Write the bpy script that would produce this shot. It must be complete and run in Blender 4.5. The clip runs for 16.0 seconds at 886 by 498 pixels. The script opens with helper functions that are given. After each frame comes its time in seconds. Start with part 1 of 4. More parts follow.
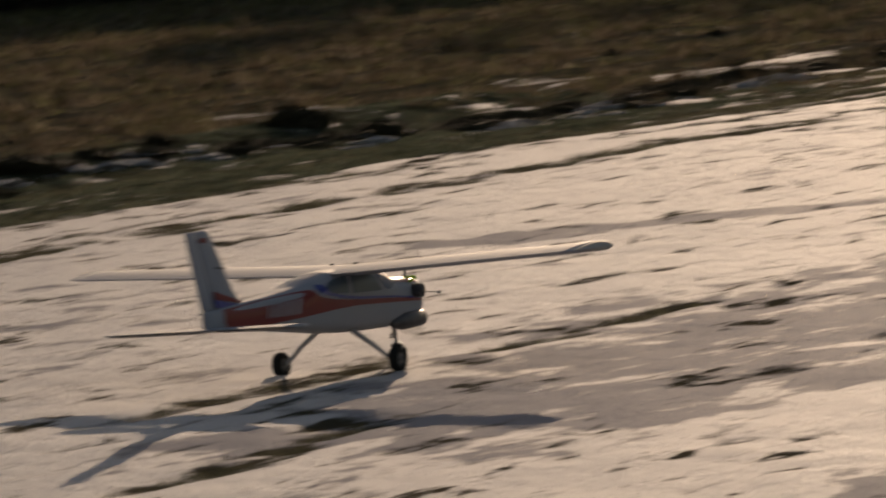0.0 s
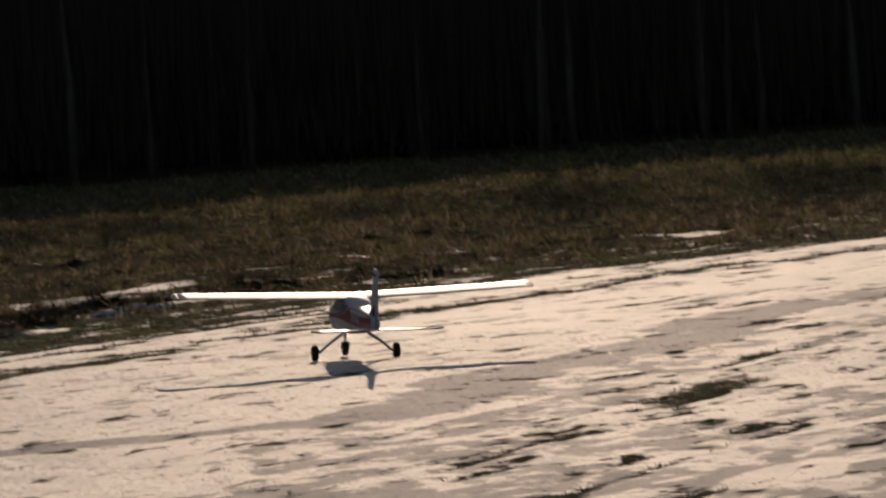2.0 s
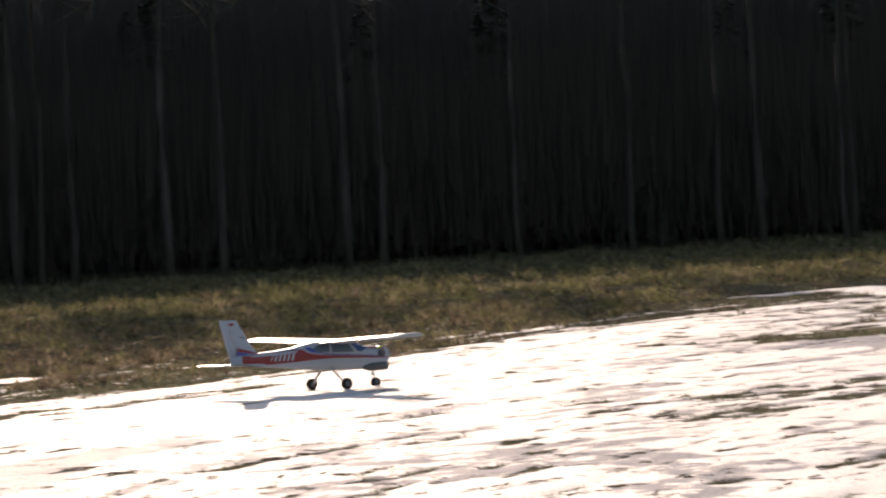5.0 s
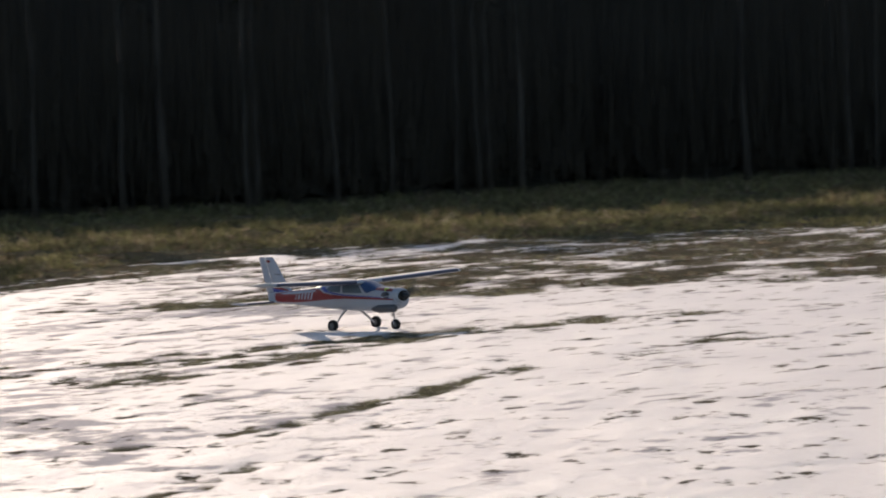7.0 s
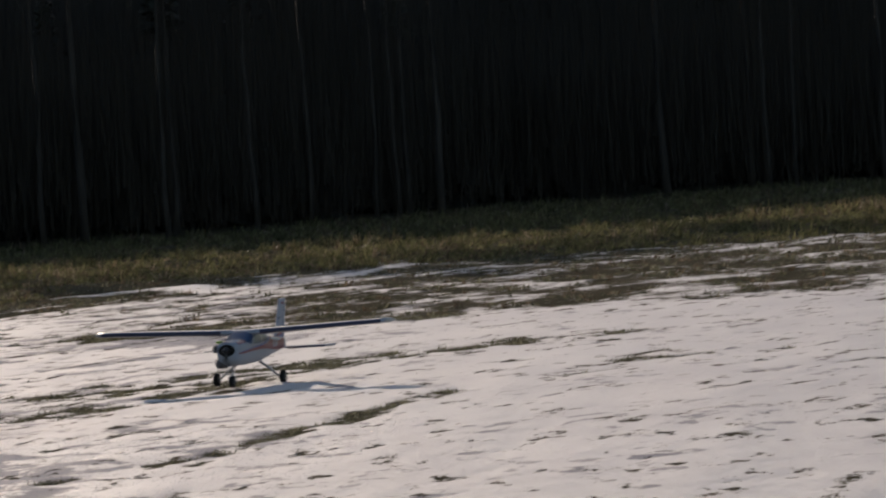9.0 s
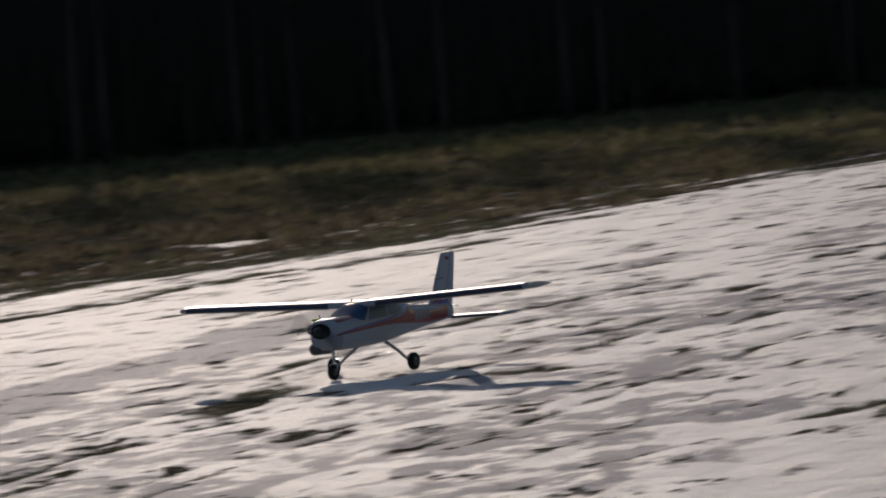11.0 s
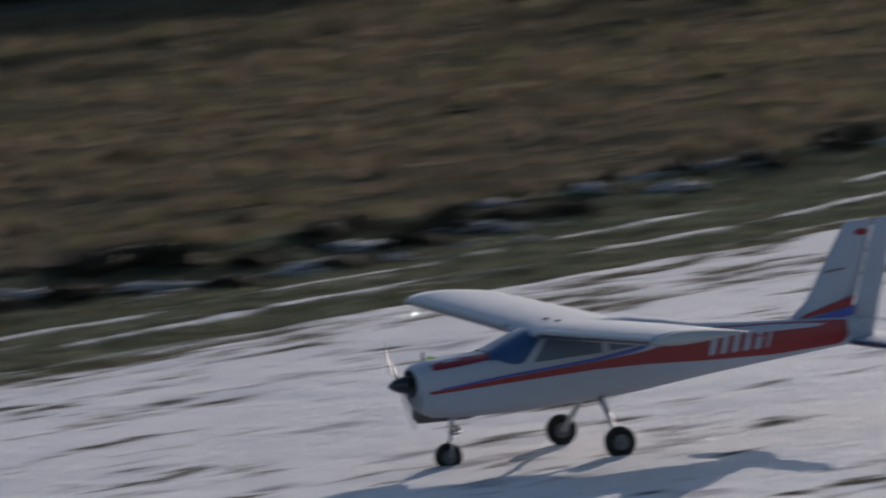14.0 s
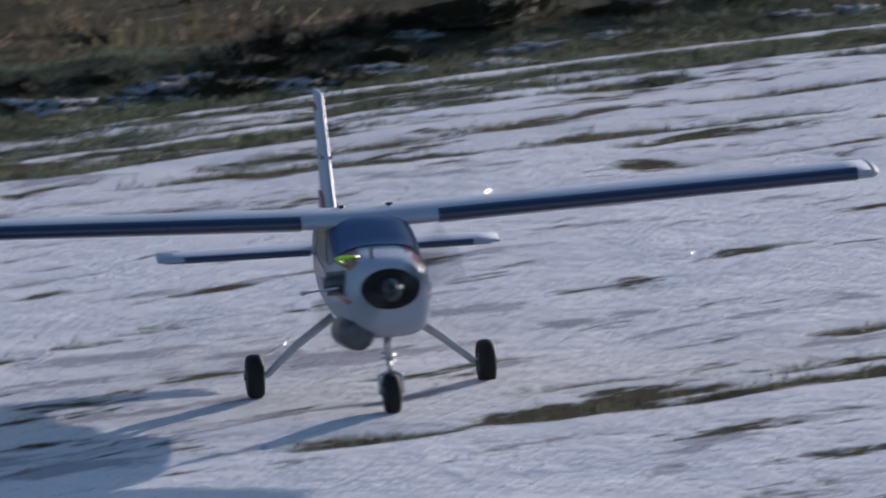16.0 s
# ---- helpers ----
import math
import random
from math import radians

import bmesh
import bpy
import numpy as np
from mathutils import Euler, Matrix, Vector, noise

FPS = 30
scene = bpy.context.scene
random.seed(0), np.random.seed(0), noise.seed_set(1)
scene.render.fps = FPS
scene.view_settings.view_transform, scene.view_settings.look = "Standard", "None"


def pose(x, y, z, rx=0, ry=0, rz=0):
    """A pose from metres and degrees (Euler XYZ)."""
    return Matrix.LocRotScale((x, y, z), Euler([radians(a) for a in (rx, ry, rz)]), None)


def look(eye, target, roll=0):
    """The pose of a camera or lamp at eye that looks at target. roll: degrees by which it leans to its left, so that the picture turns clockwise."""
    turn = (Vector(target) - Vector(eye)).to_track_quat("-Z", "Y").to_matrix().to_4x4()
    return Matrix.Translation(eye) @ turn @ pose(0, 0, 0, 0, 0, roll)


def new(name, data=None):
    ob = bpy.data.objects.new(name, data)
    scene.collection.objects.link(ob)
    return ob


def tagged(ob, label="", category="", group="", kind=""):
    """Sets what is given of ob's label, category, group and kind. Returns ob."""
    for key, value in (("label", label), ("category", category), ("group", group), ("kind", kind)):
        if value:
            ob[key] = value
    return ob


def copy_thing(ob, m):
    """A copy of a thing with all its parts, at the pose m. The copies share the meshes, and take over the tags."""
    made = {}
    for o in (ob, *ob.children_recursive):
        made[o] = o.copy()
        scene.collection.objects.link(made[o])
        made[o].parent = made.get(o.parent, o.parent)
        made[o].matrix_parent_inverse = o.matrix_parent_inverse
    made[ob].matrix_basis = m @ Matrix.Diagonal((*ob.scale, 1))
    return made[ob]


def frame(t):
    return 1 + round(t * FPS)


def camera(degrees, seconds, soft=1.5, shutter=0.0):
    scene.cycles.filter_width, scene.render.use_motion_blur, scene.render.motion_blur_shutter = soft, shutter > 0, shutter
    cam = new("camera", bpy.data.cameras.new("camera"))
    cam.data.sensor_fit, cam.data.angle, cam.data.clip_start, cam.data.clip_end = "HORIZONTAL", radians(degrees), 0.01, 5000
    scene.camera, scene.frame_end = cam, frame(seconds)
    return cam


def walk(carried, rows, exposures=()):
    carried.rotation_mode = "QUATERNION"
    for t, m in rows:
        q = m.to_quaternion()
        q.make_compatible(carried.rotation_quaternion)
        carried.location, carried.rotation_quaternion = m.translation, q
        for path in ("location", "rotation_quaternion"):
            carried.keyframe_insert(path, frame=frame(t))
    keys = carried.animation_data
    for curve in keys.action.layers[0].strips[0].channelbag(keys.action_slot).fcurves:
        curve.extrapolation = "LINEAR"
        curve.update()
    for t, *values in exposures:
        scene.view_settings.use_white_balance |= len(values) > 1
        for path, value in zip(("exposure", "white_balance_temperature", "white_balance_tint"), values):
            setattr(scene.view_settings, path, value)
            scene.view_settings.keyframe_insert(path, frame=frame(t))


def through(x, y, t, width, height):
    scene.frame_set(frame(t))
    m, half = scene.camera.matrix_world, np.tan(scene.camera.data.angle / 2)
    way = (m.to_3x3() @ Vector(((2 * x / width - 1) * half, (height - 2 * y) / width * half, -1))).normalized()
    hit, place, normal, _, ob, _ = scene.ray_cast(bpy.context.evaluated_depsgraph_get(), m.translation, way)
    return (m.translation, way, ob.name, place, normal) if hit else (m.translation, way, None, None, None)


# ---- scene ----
# ---- camera and its walk ----
EYE = (0.0, 0.0, 1.32)
# seconds, turn to the left, tilt, lean
CAMERA_ROWS = (
    (0.0, 22.851, -3.409, 3.659),
    (0.5, 19.637, -2.860, 4.389),
    (0.7, 18.150, -2.420, 4.180),
    (1.0, 17.352, -2.208, 3.869),
    (1.5, 16.738, -2.304, 3.916),
    (2.0, 17.341, -1.820, 3.548),
    (2.5, 17.691, -1.601, 3.609),
    (3.0, 17.552, -1.161, 3.142),
    (3.5, 16.117, -0.831, 3.003),
    (4.0, 14.819, -0.748, 2.982),
    (4.5, 12.621, -0.739, 2.710),
    (5.0, 11.499, -0.908, 2.884),
    (7.5, 5.532, -1.381, 2.542),
    (8.0, 5.267, -1.045, 3.296),
    (10.5, 10.157, -1.870, 4.222),
    (11.0, 13.449, -2.019, 4.891),
    (11.5, 15.817, -2.542, 5.076),
    (12.0, 20.347, -3.051, 5.131),
    (12.5, 21.913, -3.481, 5.566),
    (13.0, 27.204, -3.555, 4.141),
    (13.5, 30.327, -3.861, 4.879),
    (14.0, 37.139, -3.686, 5.097),
    (14.5, 42.542, -4.446, 5.365),
    (15.0, 48.170, -4.741, 3.730),
    (15.5, 52.626, -5.643, 5.048),
    (16.0, 54.360, -6.483, 3.681),
)
cam = camera(7.446, 16.0, soft=2.0, shutter=0.5)
walk(cam,
     [(t, pose(*EYE, 90 + tilt, 0, turn) @ pose(0, 0, 0, 0, 0, -lean)) for t, turn, tilt, lean in CAMERA_ROWS],
     exposures=((0.0, -0.42, 7600, 19), (0.6, -0.70, 7500, 19), (1.0, -0.77, 7400, 19), (2.5, -0.48, 7200, 19), (3.1, 0.05, 7200, 19), (3.6, 1.3, 7100, 19), (4.4, 1.35, 6900, 20), (5.0, 1.08, 6700, 20), (7.5, 0.72, 6200, 16),
                (8.2, 0.4, 6200, 16), (10.5, -0.15, 6000, 15), (11.0, -0.5, 5900, 15), (12.5, -0.85, 5800, 15), (13.2, -0.4, 5700, 14), (14.0, 0.30, 5550, 15), (14.5, 0.7, 5200, 14), (15.0, 1.0, 5150, 14), (16.0, 0.7, 5200, 16)))

# ---- sky and sun ----
SUN_TURN, SUN_HEIGHT = 16.5, 11.0  # degrees left of +y, above the ground
world = bpy.data.worlds.new("world")
scene.world = world
world.use_nodes = True
sky = world.node_tree.nodes.new("ShaderNodeTexSky")
sky.sky_type = "NISHITA"
sky.sun_disc = False
sky.sun_elevation = radians(SUN_HEIGHT)
sky.sun_rotation = radians(-SUN_TURN)
world.node_tree.links.new(sky.outputs[0], world.node_tree.nodes["Background"].inputs[0])
world.node_tree.nodes["Background"].inputs[1].default_value = 0.09
sun_data = bpy.data.lights.new("sun", "SUN")
sun_data.energy = 4.0
sun_data.angle = radians(0.5)
sun_data.color = (1.0, 0.82, 0.62)
sun = new("sun", sun_data)
sun_way = Vector((-math.sin(radians(SUN_TURN)) * math.cos(radians(SUN_HEIGHT)),
                  math.cos(radians(SUN_TURN)) * math.cos(radians(SUN_HEIGHT)), math.sin(radians(SUN_HEIGHT))))
sun.matrix_world = look(sun_way * 60, (0, 0, 0))


# ---- materials ----
class Nodes:
    """A material with short ways to add and link nodes."""

    def __init__(self, name):
        self.mat = bpy.data.materials.new(name)
        self.mat.use_nodes = True
        self.tree = self.mat.node_tree
        self.bsdf = self.tree.nodes["Principled BSDF"]

    def add(self, kind, **values):
        node = self.tree.nodes.new(kind)
        for key, value in values.items():
            node.inputs[key.replace("_", " ")].default_value = value
        return node

    def link(self, a, b):
        self.tree.links.new(a, b)

    def coords(self, scale):
        tex = self.add("ShaderNodeTexCoord")
        grid = self.add("ShaderNodeMapping", Scale=scale)
        self.link(tex.outputs["Object"], grid.inputs["Vector"])
        return grid.outputs["Vector"]

    def along(self, scale):
        """Coordinates that follow the bend of the strip, from the ground's attribute."""
        across = self.add("ShaderNodeAttribute")
        across.attribute_name = "across"
        tex = self.add("ShaderNodeTexCoord")
        split = self.add("ShaderNodeSeparateXYZ")
        both = self.add("ShaderNodeCombineXYZ")
        grid = self.add("ShaderNodeMapping", Scale=scale)
        self.link(tex.outputs["Object"], split.inputs[0])
        self.link(across.outputs["Fac"], both.inputs["X"])
        self.link(split.outputs["Y"], both.inputs["Y"])
        self.link(both.outputs[0], grid.inputs["Vector"])
        return grid.outputs["Vector"]

    def noise(self, scale, detail=4.0, stretch=(1, 1, 1), rough=0.6, bent=False):
        node = self.add("ShaderNodeTexNoise", Scale=scale, Detail=detail, Roughness=rough)
        self.link(self.along(stretch) if bent else self.coords(stretch), node.inputs["Vector"])
        return node.outputs["Fac"]

    def ramp(self, fac, low, high):
        node = self.add("ShaderNodeMapRange", From_Min=low, From_Max=high)
        self.link(fac, node.inputs["Value"])
        return node.outputs["Result"]

    def math(self, kind, a, b):
        node = self.tree.nodes.new("ShaderNodeMath")
        node.operation = kind
        for k, v in enumerate((a, b)):
            if isinstance(v, (int, float)):
                node.inputs[k].default_value = v
            else:
                self.link(v, node.inputs[k])
        return node.outputs[0]

    def mix(self, fac, a, b):
        node = self.tree.nodes.new("ShaderNodeMix")
        node.data_type = "RGBA"
        for k, v in ((0, fac), (6, a), (7, b)):
            if isinstance(v, (int, float)):
                node.inputs[k].default_value = v
            elif isinstance(v, tuple):
                node.inputs[k].default_value = (*v, 1)
            else:
                self.link(v, node.inputs[k])
        return node.outputs[2]

    def bump(self, height, strength, distance):
        node = self.add("ShaderNodeBump", Strength=strength, Distance=distance)
        self.link(height, node.inputs["Height"])
        self.link(node.outputs["Normal"], self.bsdf.inputs["Normal"])

    def color(self, value):
        if isinstance(value, tuple):
            self.bsdf.inputs["Base Color"].default_value = (*value, 1)
        else:
            self.link(value, self.bsdf.inputs["Base Color"])

    def set(self, **values):
        for key, value in values.items():
            slot = self.bsdf.inputs[key.replace("_", " ")]
            if isinstance(value, (int, float, tuple)):
                slot.default_value = value
            else:
                self.link(value, slot)
        return self.mat

    def random(self):
        return self.add("ShaderNodeNewGeometry").outputs["Random Per Island"]

    def each(self):
        return self.add("ShaderNodeObjectInfo").outputs["Random"]


def ground_material():
    n = Nodes("snowy_ground")
    cover = n.add("ShaderNodeAttribute")
    cover.attribute_name = "cover"
    ice = n.add("ShaderNodeAttribute")
    ice.attribute_name = "ice"
    fine = n.noise(8.0, 8, (1.0, 0.62, 1.0), 0.70, bent=True)
    grain = n.noise(55.0, 5, (1.0, 0.5, 1.0))
    broad = n.noise(0.8, 5, (1.0, 0.35, 1.0), bent=True)
    flakes = n.noise(5.2, 9, (1.0, 0.45, 1.0), 0.68, bent=True)
    holes = n.noise(5.4, 9, (1.0, 0.30, 1.0), 0.70, bent=True)
    edge = n.math("ADD", cover.outputs["Fac"], n.math("MULTIPLY", n.math("SUBTRACT", fine, 0.5), 1.9))
    edge = n.math("ADD", edge, n.math("MULTIPLY", n.math("SUBTRACT", grain, 0.5), 0.7))
    edge = n.math("SUBTRACT", edge, n.math("MULTIPLY", n.ramp(holes, 0.54, 0.66), 1.05))
    snowy = n.ramp(edge, 0.26, 0.62)
    icy = n.ramp(n.math("ADD", ice.outputs["Fac"], n.math("MULTIPLY", n.math("SUBTRACT", flakes, 0.5), 2.6)), 0.40, 0.53)
    snow = n.mix(n.ramp(broad, 0.3, 0.7), (0.70, 0.685, 0.675), (0.58, 0.57, 0.58))
    snow = n.mix(n.math("MULTIPLY", n.ramp(grain, 0.5, 0.75), 0.4), snow, (0.50, 0.48, 0.47))
    snow = n.mix(n.math("MULTIPLY", icy, 0.9), snow, (0.34, 0.33, 0.355))
    soil = n.mix(n.ramp(fine, 0.35, 0.65), (0.050, 0.047, 0.032), (0.110, 0.100, 0.066))
    soil = n.mix(n.ramp(broad, 0.35, 0.65), soil, (0.100, 0.085, 0.058))
    soil = n.mix(n.math("MULTIPLY", n.ramp(grain, 0.6, 0.75), 0.4), soil, (0.20, 0.15, 0.08))
    n.color(n.mix(snowy, soil, snow))
    rough = n.math("SUBTRACT", 0.70, n.math("MULTIPLY", icy, 0.06))
    rough = n.math("ADD", n.math("MULTIPLY", snowy, rough), n.math("MULTIPLY", n.math("SUBTRACT", 1.0, snowy), 0.95))
    relief = n.math("ADD", n.math("ADD", fine, n.math("MULTIPLY", grain, 0.25)), n.math("MULTIPLY", n.math("SUBTRACT", snowy, icy), 0.35))
    n.bump(n.math("ADD", relief, n.math("MULTIPLY", flakes, 1.0)), 0.7, 0.030)
    n.set(Roughness=rough)
    n.set(Specular_IOR_Level=n.math("MULTIPLY", n.math("MULTIPLY", snowy, n.math("SUBTRACT", 1.0, n.math("MULTIPLY", icy, 0.965))), 0.05))
    return n.mat


def grass_material(name, colors, gloss=0.35, through=0.0, clumps=7.0):
    n = Nodes(name)
    pick = n.random()
    c = n.mix(n.ramp(pick, 0.15, 0.5), colors[0], colors[1])
    c = n.mix(n.ramp(pick, 0.6, 0.95), c, colors[2])
    patch = n.noise(2.2, 6)
    c = n.mix(n.math("MULTIPLY", n.ramp(patch, 0.44, 0.58), 0.7), c, colors[3])
    clump = n.noise(clumps, 4, (1.0, 0.7, 0.4))
    c = n.mix(n.math("MULTIPLY", n.ramp(clump, 0.50, 0.60), 0.75), c, tuple(v * 0.35 for v in colors[3]))
    c = n.mix(n.math("MULTIPLY", n.ramp(clump, 0.44, 0.36), 0.6), c, colors[2])
    n.color(c)
    if through:
        # thin leaves let light through
        glow = n.add("ShaderNodeBsdfTranslucent")
        n.link(c, glow.inputs["Color"])
        both = n.add("ShaderNodeMixShader", Fac=through)
        n.link(n.bsdf.outputs[0], both.inputs[1])
        n.link(glow.outputs[0], both.inputs[2])
        n.link(both.outputs[0], n.tree.nodes["Material Output"].inputs["Surface"])
    return n.set(Roughness=0.65, Specular_IOR_Level=gloss)


def plain(name, color, rough, spec=0.5, metal=0.0, wear=0.08, scale=30.0, coat=0.0):
    n = Nodes(name)
    dark = tuple(v * (1 - 3 * wear) for v in color)
    n.color(n.mix(n.ramp(n.noise(scale, 5), 0.35, 0.75), color, dark))
    n.set(Metallic=metal, Specular_IOR_Level=spec, Coat_Weight=coat)
    n.set(Roughness=n.math("ADD", rough - 0.06, n.math("MULTIPLY", n.noise(scale * 2.3, 3), 0.12)))
    n.bump(n.noise(scale * 6, 3), 0.12, 0.0006)
    return n.mat


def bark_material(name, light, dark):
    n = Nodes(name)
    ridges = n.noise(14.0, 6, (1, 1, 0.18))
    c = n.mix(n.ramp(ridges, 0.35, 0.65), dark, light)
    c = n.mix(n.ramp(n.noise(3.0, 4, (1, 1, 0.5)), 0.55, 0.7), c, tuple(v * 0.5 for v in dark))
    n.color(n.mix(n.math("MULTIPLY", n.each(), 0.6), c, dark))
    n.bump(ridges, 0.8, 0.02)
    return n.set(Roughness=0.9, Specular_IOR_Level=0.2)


def lump_material():
    n = Nodes("old_snow")
    fine = n.noise(14.0, 6)
    c = n.mix(n.ramp(fine, 0.40, 0.62), (0.70, 0.71, 0.74), (0.42, 0.42, 0.43))
    n.color(n.mix(n.ramp(n.noise(6.0, 6), 0.50, 0.60), c, (0.05, 0.045, 0.03)))
    n.bump(n.noise(40.0, 5), 0.9, 0.02)
    return n.set(Roughness=0.8, Specular_IOR_Level=0.1)


def clod_material():
    n = Nodes("frozen_turf")
    geo = n.add("ShaderNodeNewGeometry")
    split = n.add("ShaderNodeSeparateXYZ")
    n.link(geo.outputs["Normal"], split.inputs[0])
    fine = n.noise(22.0, 5)
    up = n.math("ADD", split.outputs["Z"], n.math("MULTIPLY", n.math("SUBTRACT", fine, 0.5), 1.6))
    up = n.math("ADD", up, n.math("MULTIPLY", n.math("SUBTRACT", n.each(), 0.5), 0.7))
    soil = n.mix(n.ramp(fine, 0.35, 0.65), (0.03, 0.027, 0.015), (0.085, 0.07, 0.034))
    n.color(n.mix(n.ramp(up, 1.45, 1.65), soil, (0.72, 0.73, 0.76)))
    n.bump(n.noise(45.0, 5), 1.0, 0.02)
    return n.set(Roughness=0.85, Specular_IOR_Level=0.2)


GROUND = ground_material()
GRASS = grass_material("dry_grass", ((0.108, 0.080, 0.051), (0.158, 0.120, 0.079), (0.31, 0.255, 0.19), (0.064, 0.049, 0.034)), 0.05, 0.46)
GREEN = grass_material("short_green_grass", ((0.095, 0.102, 0.045), (0.14, 0.14, 0.064), (0.24, 0.22, 0.12), (0.070, 0.070, 0.034)), 0.05, 0.46)
STUBBLE = grass_material("dark_stubble", ((0.085, 0.090, 0.056), (0.14, 0.138, 0.09), (0.26, 0.25, 0.18), (0.075, 0.080, 0.052)), 0.05, 0.5, 14.0)
VERGE = grass_material("verge_grass", ((0.060, 0.085, 0.056), (0.10, 0.125, 0.085), (0.19, 0.205, 0.155), (0.07, 0.085, 0.06)), 0.05, 0.4)
CLOD = clod_material()
LUMP = lump_material()
BARK = bark_material("grey_bark", (0.07, 0.064, 0.056), (0.032, 0.028, 0.024))
BARK_DARK = bark_material("spruce_bark", (0.10, 0.08, 0.06), (0.045, 0.036, 0.028))
NEEDLES = grass_material("spruce_needles", ((0.040, 0.044, 0.033), (0.044, 0.047, 0.036), (0.050, 0.050, 0.039), (0.040, 0.043, 0.033)), 0.03)
# the wood's deep shade is put into this dark tone
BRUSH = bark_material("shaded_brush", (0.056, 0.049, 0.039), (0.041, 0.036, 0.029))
TWIGS = grass_material("bare_twigs", ((0.09, 0.07, 0.055), (0.12, 0.10, 0.08), (0.16, 0.14, 0.11), (0.08, 0.065, 0.05)), 0.2)
WHITE = plain("white_covering_film", (0.34, 0.365, 0.42), 0.5, 0.24, wear=0.02, scale=12)
NAVY = plain("navy_covering_film", (0.018, 0.024, 0.06), 0.3, 0.5, wear=0.05, scale=20, coat=0.3)
RED = plain("red_covering_film", (0.21, 0.016, 0.019), 0.36, 0.35, wear=0.05, scale=20, coat=0.3)
BLUE = plain("blue_covering_film", (0.035, 0.06, 0.30), 0.3, 0.5, wear=0.05, scale=20, coat=0.3)
GLASS = plain("tinted_window_film", (0.035, 0.075, 0.17), 0.38, 0.3, wear=0.05, scale=15)
SIDE_GLASS = plain("grey_window_film", (0.075, 0.11, 0.145), 0.36, 0.35, wear=0.05, scale=15)
RUBBER = plain("black_rubber", (0.012, 0.012, 0.012), 0.75, 0.3, wear=0.15, scale=60)
STEEL = plain("steel_wire", (0.55, 0.55, 0.56), 0.35, 0.5, 0.9, 0.05, 60)
PALE = plain("pale_grey_paint", (0.42, 0.42, 0.43), 0.5, 0.3, 0, 0.06, 50)
PROP = plain("grey_nylon", (0.05, 0.05, 0.052), 0.6, 0.3, 0, 0.1, 50)
HUB = plain("grey_plastic_hub", (0.13, 0.13, 0.135), 0.5, 0.4, 0, 0.1, 60)
BLACK = plain("black_plastic", (0.014, 0.014, 0.016), 0.35, 0.5, 0, 0.1, 50)
ENGINE = plain("oily_cast_metal", (0.13, 0.13, 0.14), 0.5, 0.4, 0.6, 0.15, 60)
TUBE = plain("yellow_green_tube", (0.50, 0.75, 0.04), 0.35, 0.5, 0, 0.03, 40)
ICE = plain("clear_ice", (0.75, 0.78, 0.82), 0.14, 1.0, 0.6, 0.02, 40)
CREAM = plain("cream_tip_plastic", (0.42, 0.415, 0.40), 0.6, 0.2, wear=0.03, scale=20)


# ---- helpers of this scene ----
def mesh_of(name, bm, material, smooth=False):
    data = bpy.data.meshes.new(name)
    bm.normal_update()
    bm.to_mesh(data)
    bm.free()
    data.materials.append(material)
    if smooth:
        for poly in data.polygons:
            poly.use_smooth = True
    return data


def part(name, bm, material, parent, label="", smooth=False, at=None):
    """Links a bmesh as one mesh object under a thing or a part."""
    ob = new(name, mesh_of(name, bm, material, smooth))
    ob.parent = parent
    if at is not None:
        ob.matrix_basis = at
    return tagged(ob, label)


def raw_mesh(name, verts, faces_flat, sides, material):
    """A mesh from numpy arrays: all faces have the same number of sides."""
    data = bpy.data.meshes.new(name)
    count = len(faces_flat) // sides
    data.vertices.add(len(verts))
    data.vertices.foreach_set("co", np.ascontiguousarray(verts, np.float32).ravel())
    data.loops.add(len(faces_flat))
    data.loops.foreach_set("vertex_index", np.ascontiguousarray(faces_flat, np.int32))
    data.polygons.add(count)
    data.polygons.foreach_set("loop_start", np.arange(count, dtype=np.int32) * sides)
    data.update(calc_edges=True)
    data.materials.append(material)
    return data


def tube(bm, points, radii, sides=8, caps=True):
    rings = []
    for i, (p, r) in enumerate(zip(points, radii)):
        a = Vector(points[max(i - 1, 0)])
        b = Vector(points[min(i + 1, len(points) - 1)])
        q = (b - a).to_track_quat("Z", "Y")
        rings.append([bm.verts.new(Vector(p) + q @ Vector((r * math.cos(k * math.tau / sides), r * math.sin(k * math.tau / sides), 0)))
                      for k in range(sides)])
    for r0, r1 in zip(rings, rings[1:]):
        for k in range(sides):
            bm.faces.new((r0[k], r0[(k + 1) % sides], r1[(k + 1) % sides], r1[k]))
    if caps:
        bm.faces.new(rings[0][::-1])
        bm.faces.new(rings[-1])
    return bm


def loft(bm, rings, caps=True):
    rows = [[bm.verts.new(p) for p in ring] for ring in rings]
    k = len(rows[0])
    for r0, r1 in zip(rows, rows[1:]):
        for i in range(k):
            bm.faces.new((r0[i], r0[(i + 1) % k], r1[(i + 1) % k], r1[i]))
    if caps:
        bm.faces.new(rows[0][::-1])
        bm.faces.new(rows[-1])
    bmesh.ops.recalc_face_normals(bm, faces=bm.faces)
    return bm


def hash01(i, j, seed):
    v = np.sin(i * 127.1 + j * 311.7 + seed * 74.7) * 43758.5453
    return v - np.floor(v)


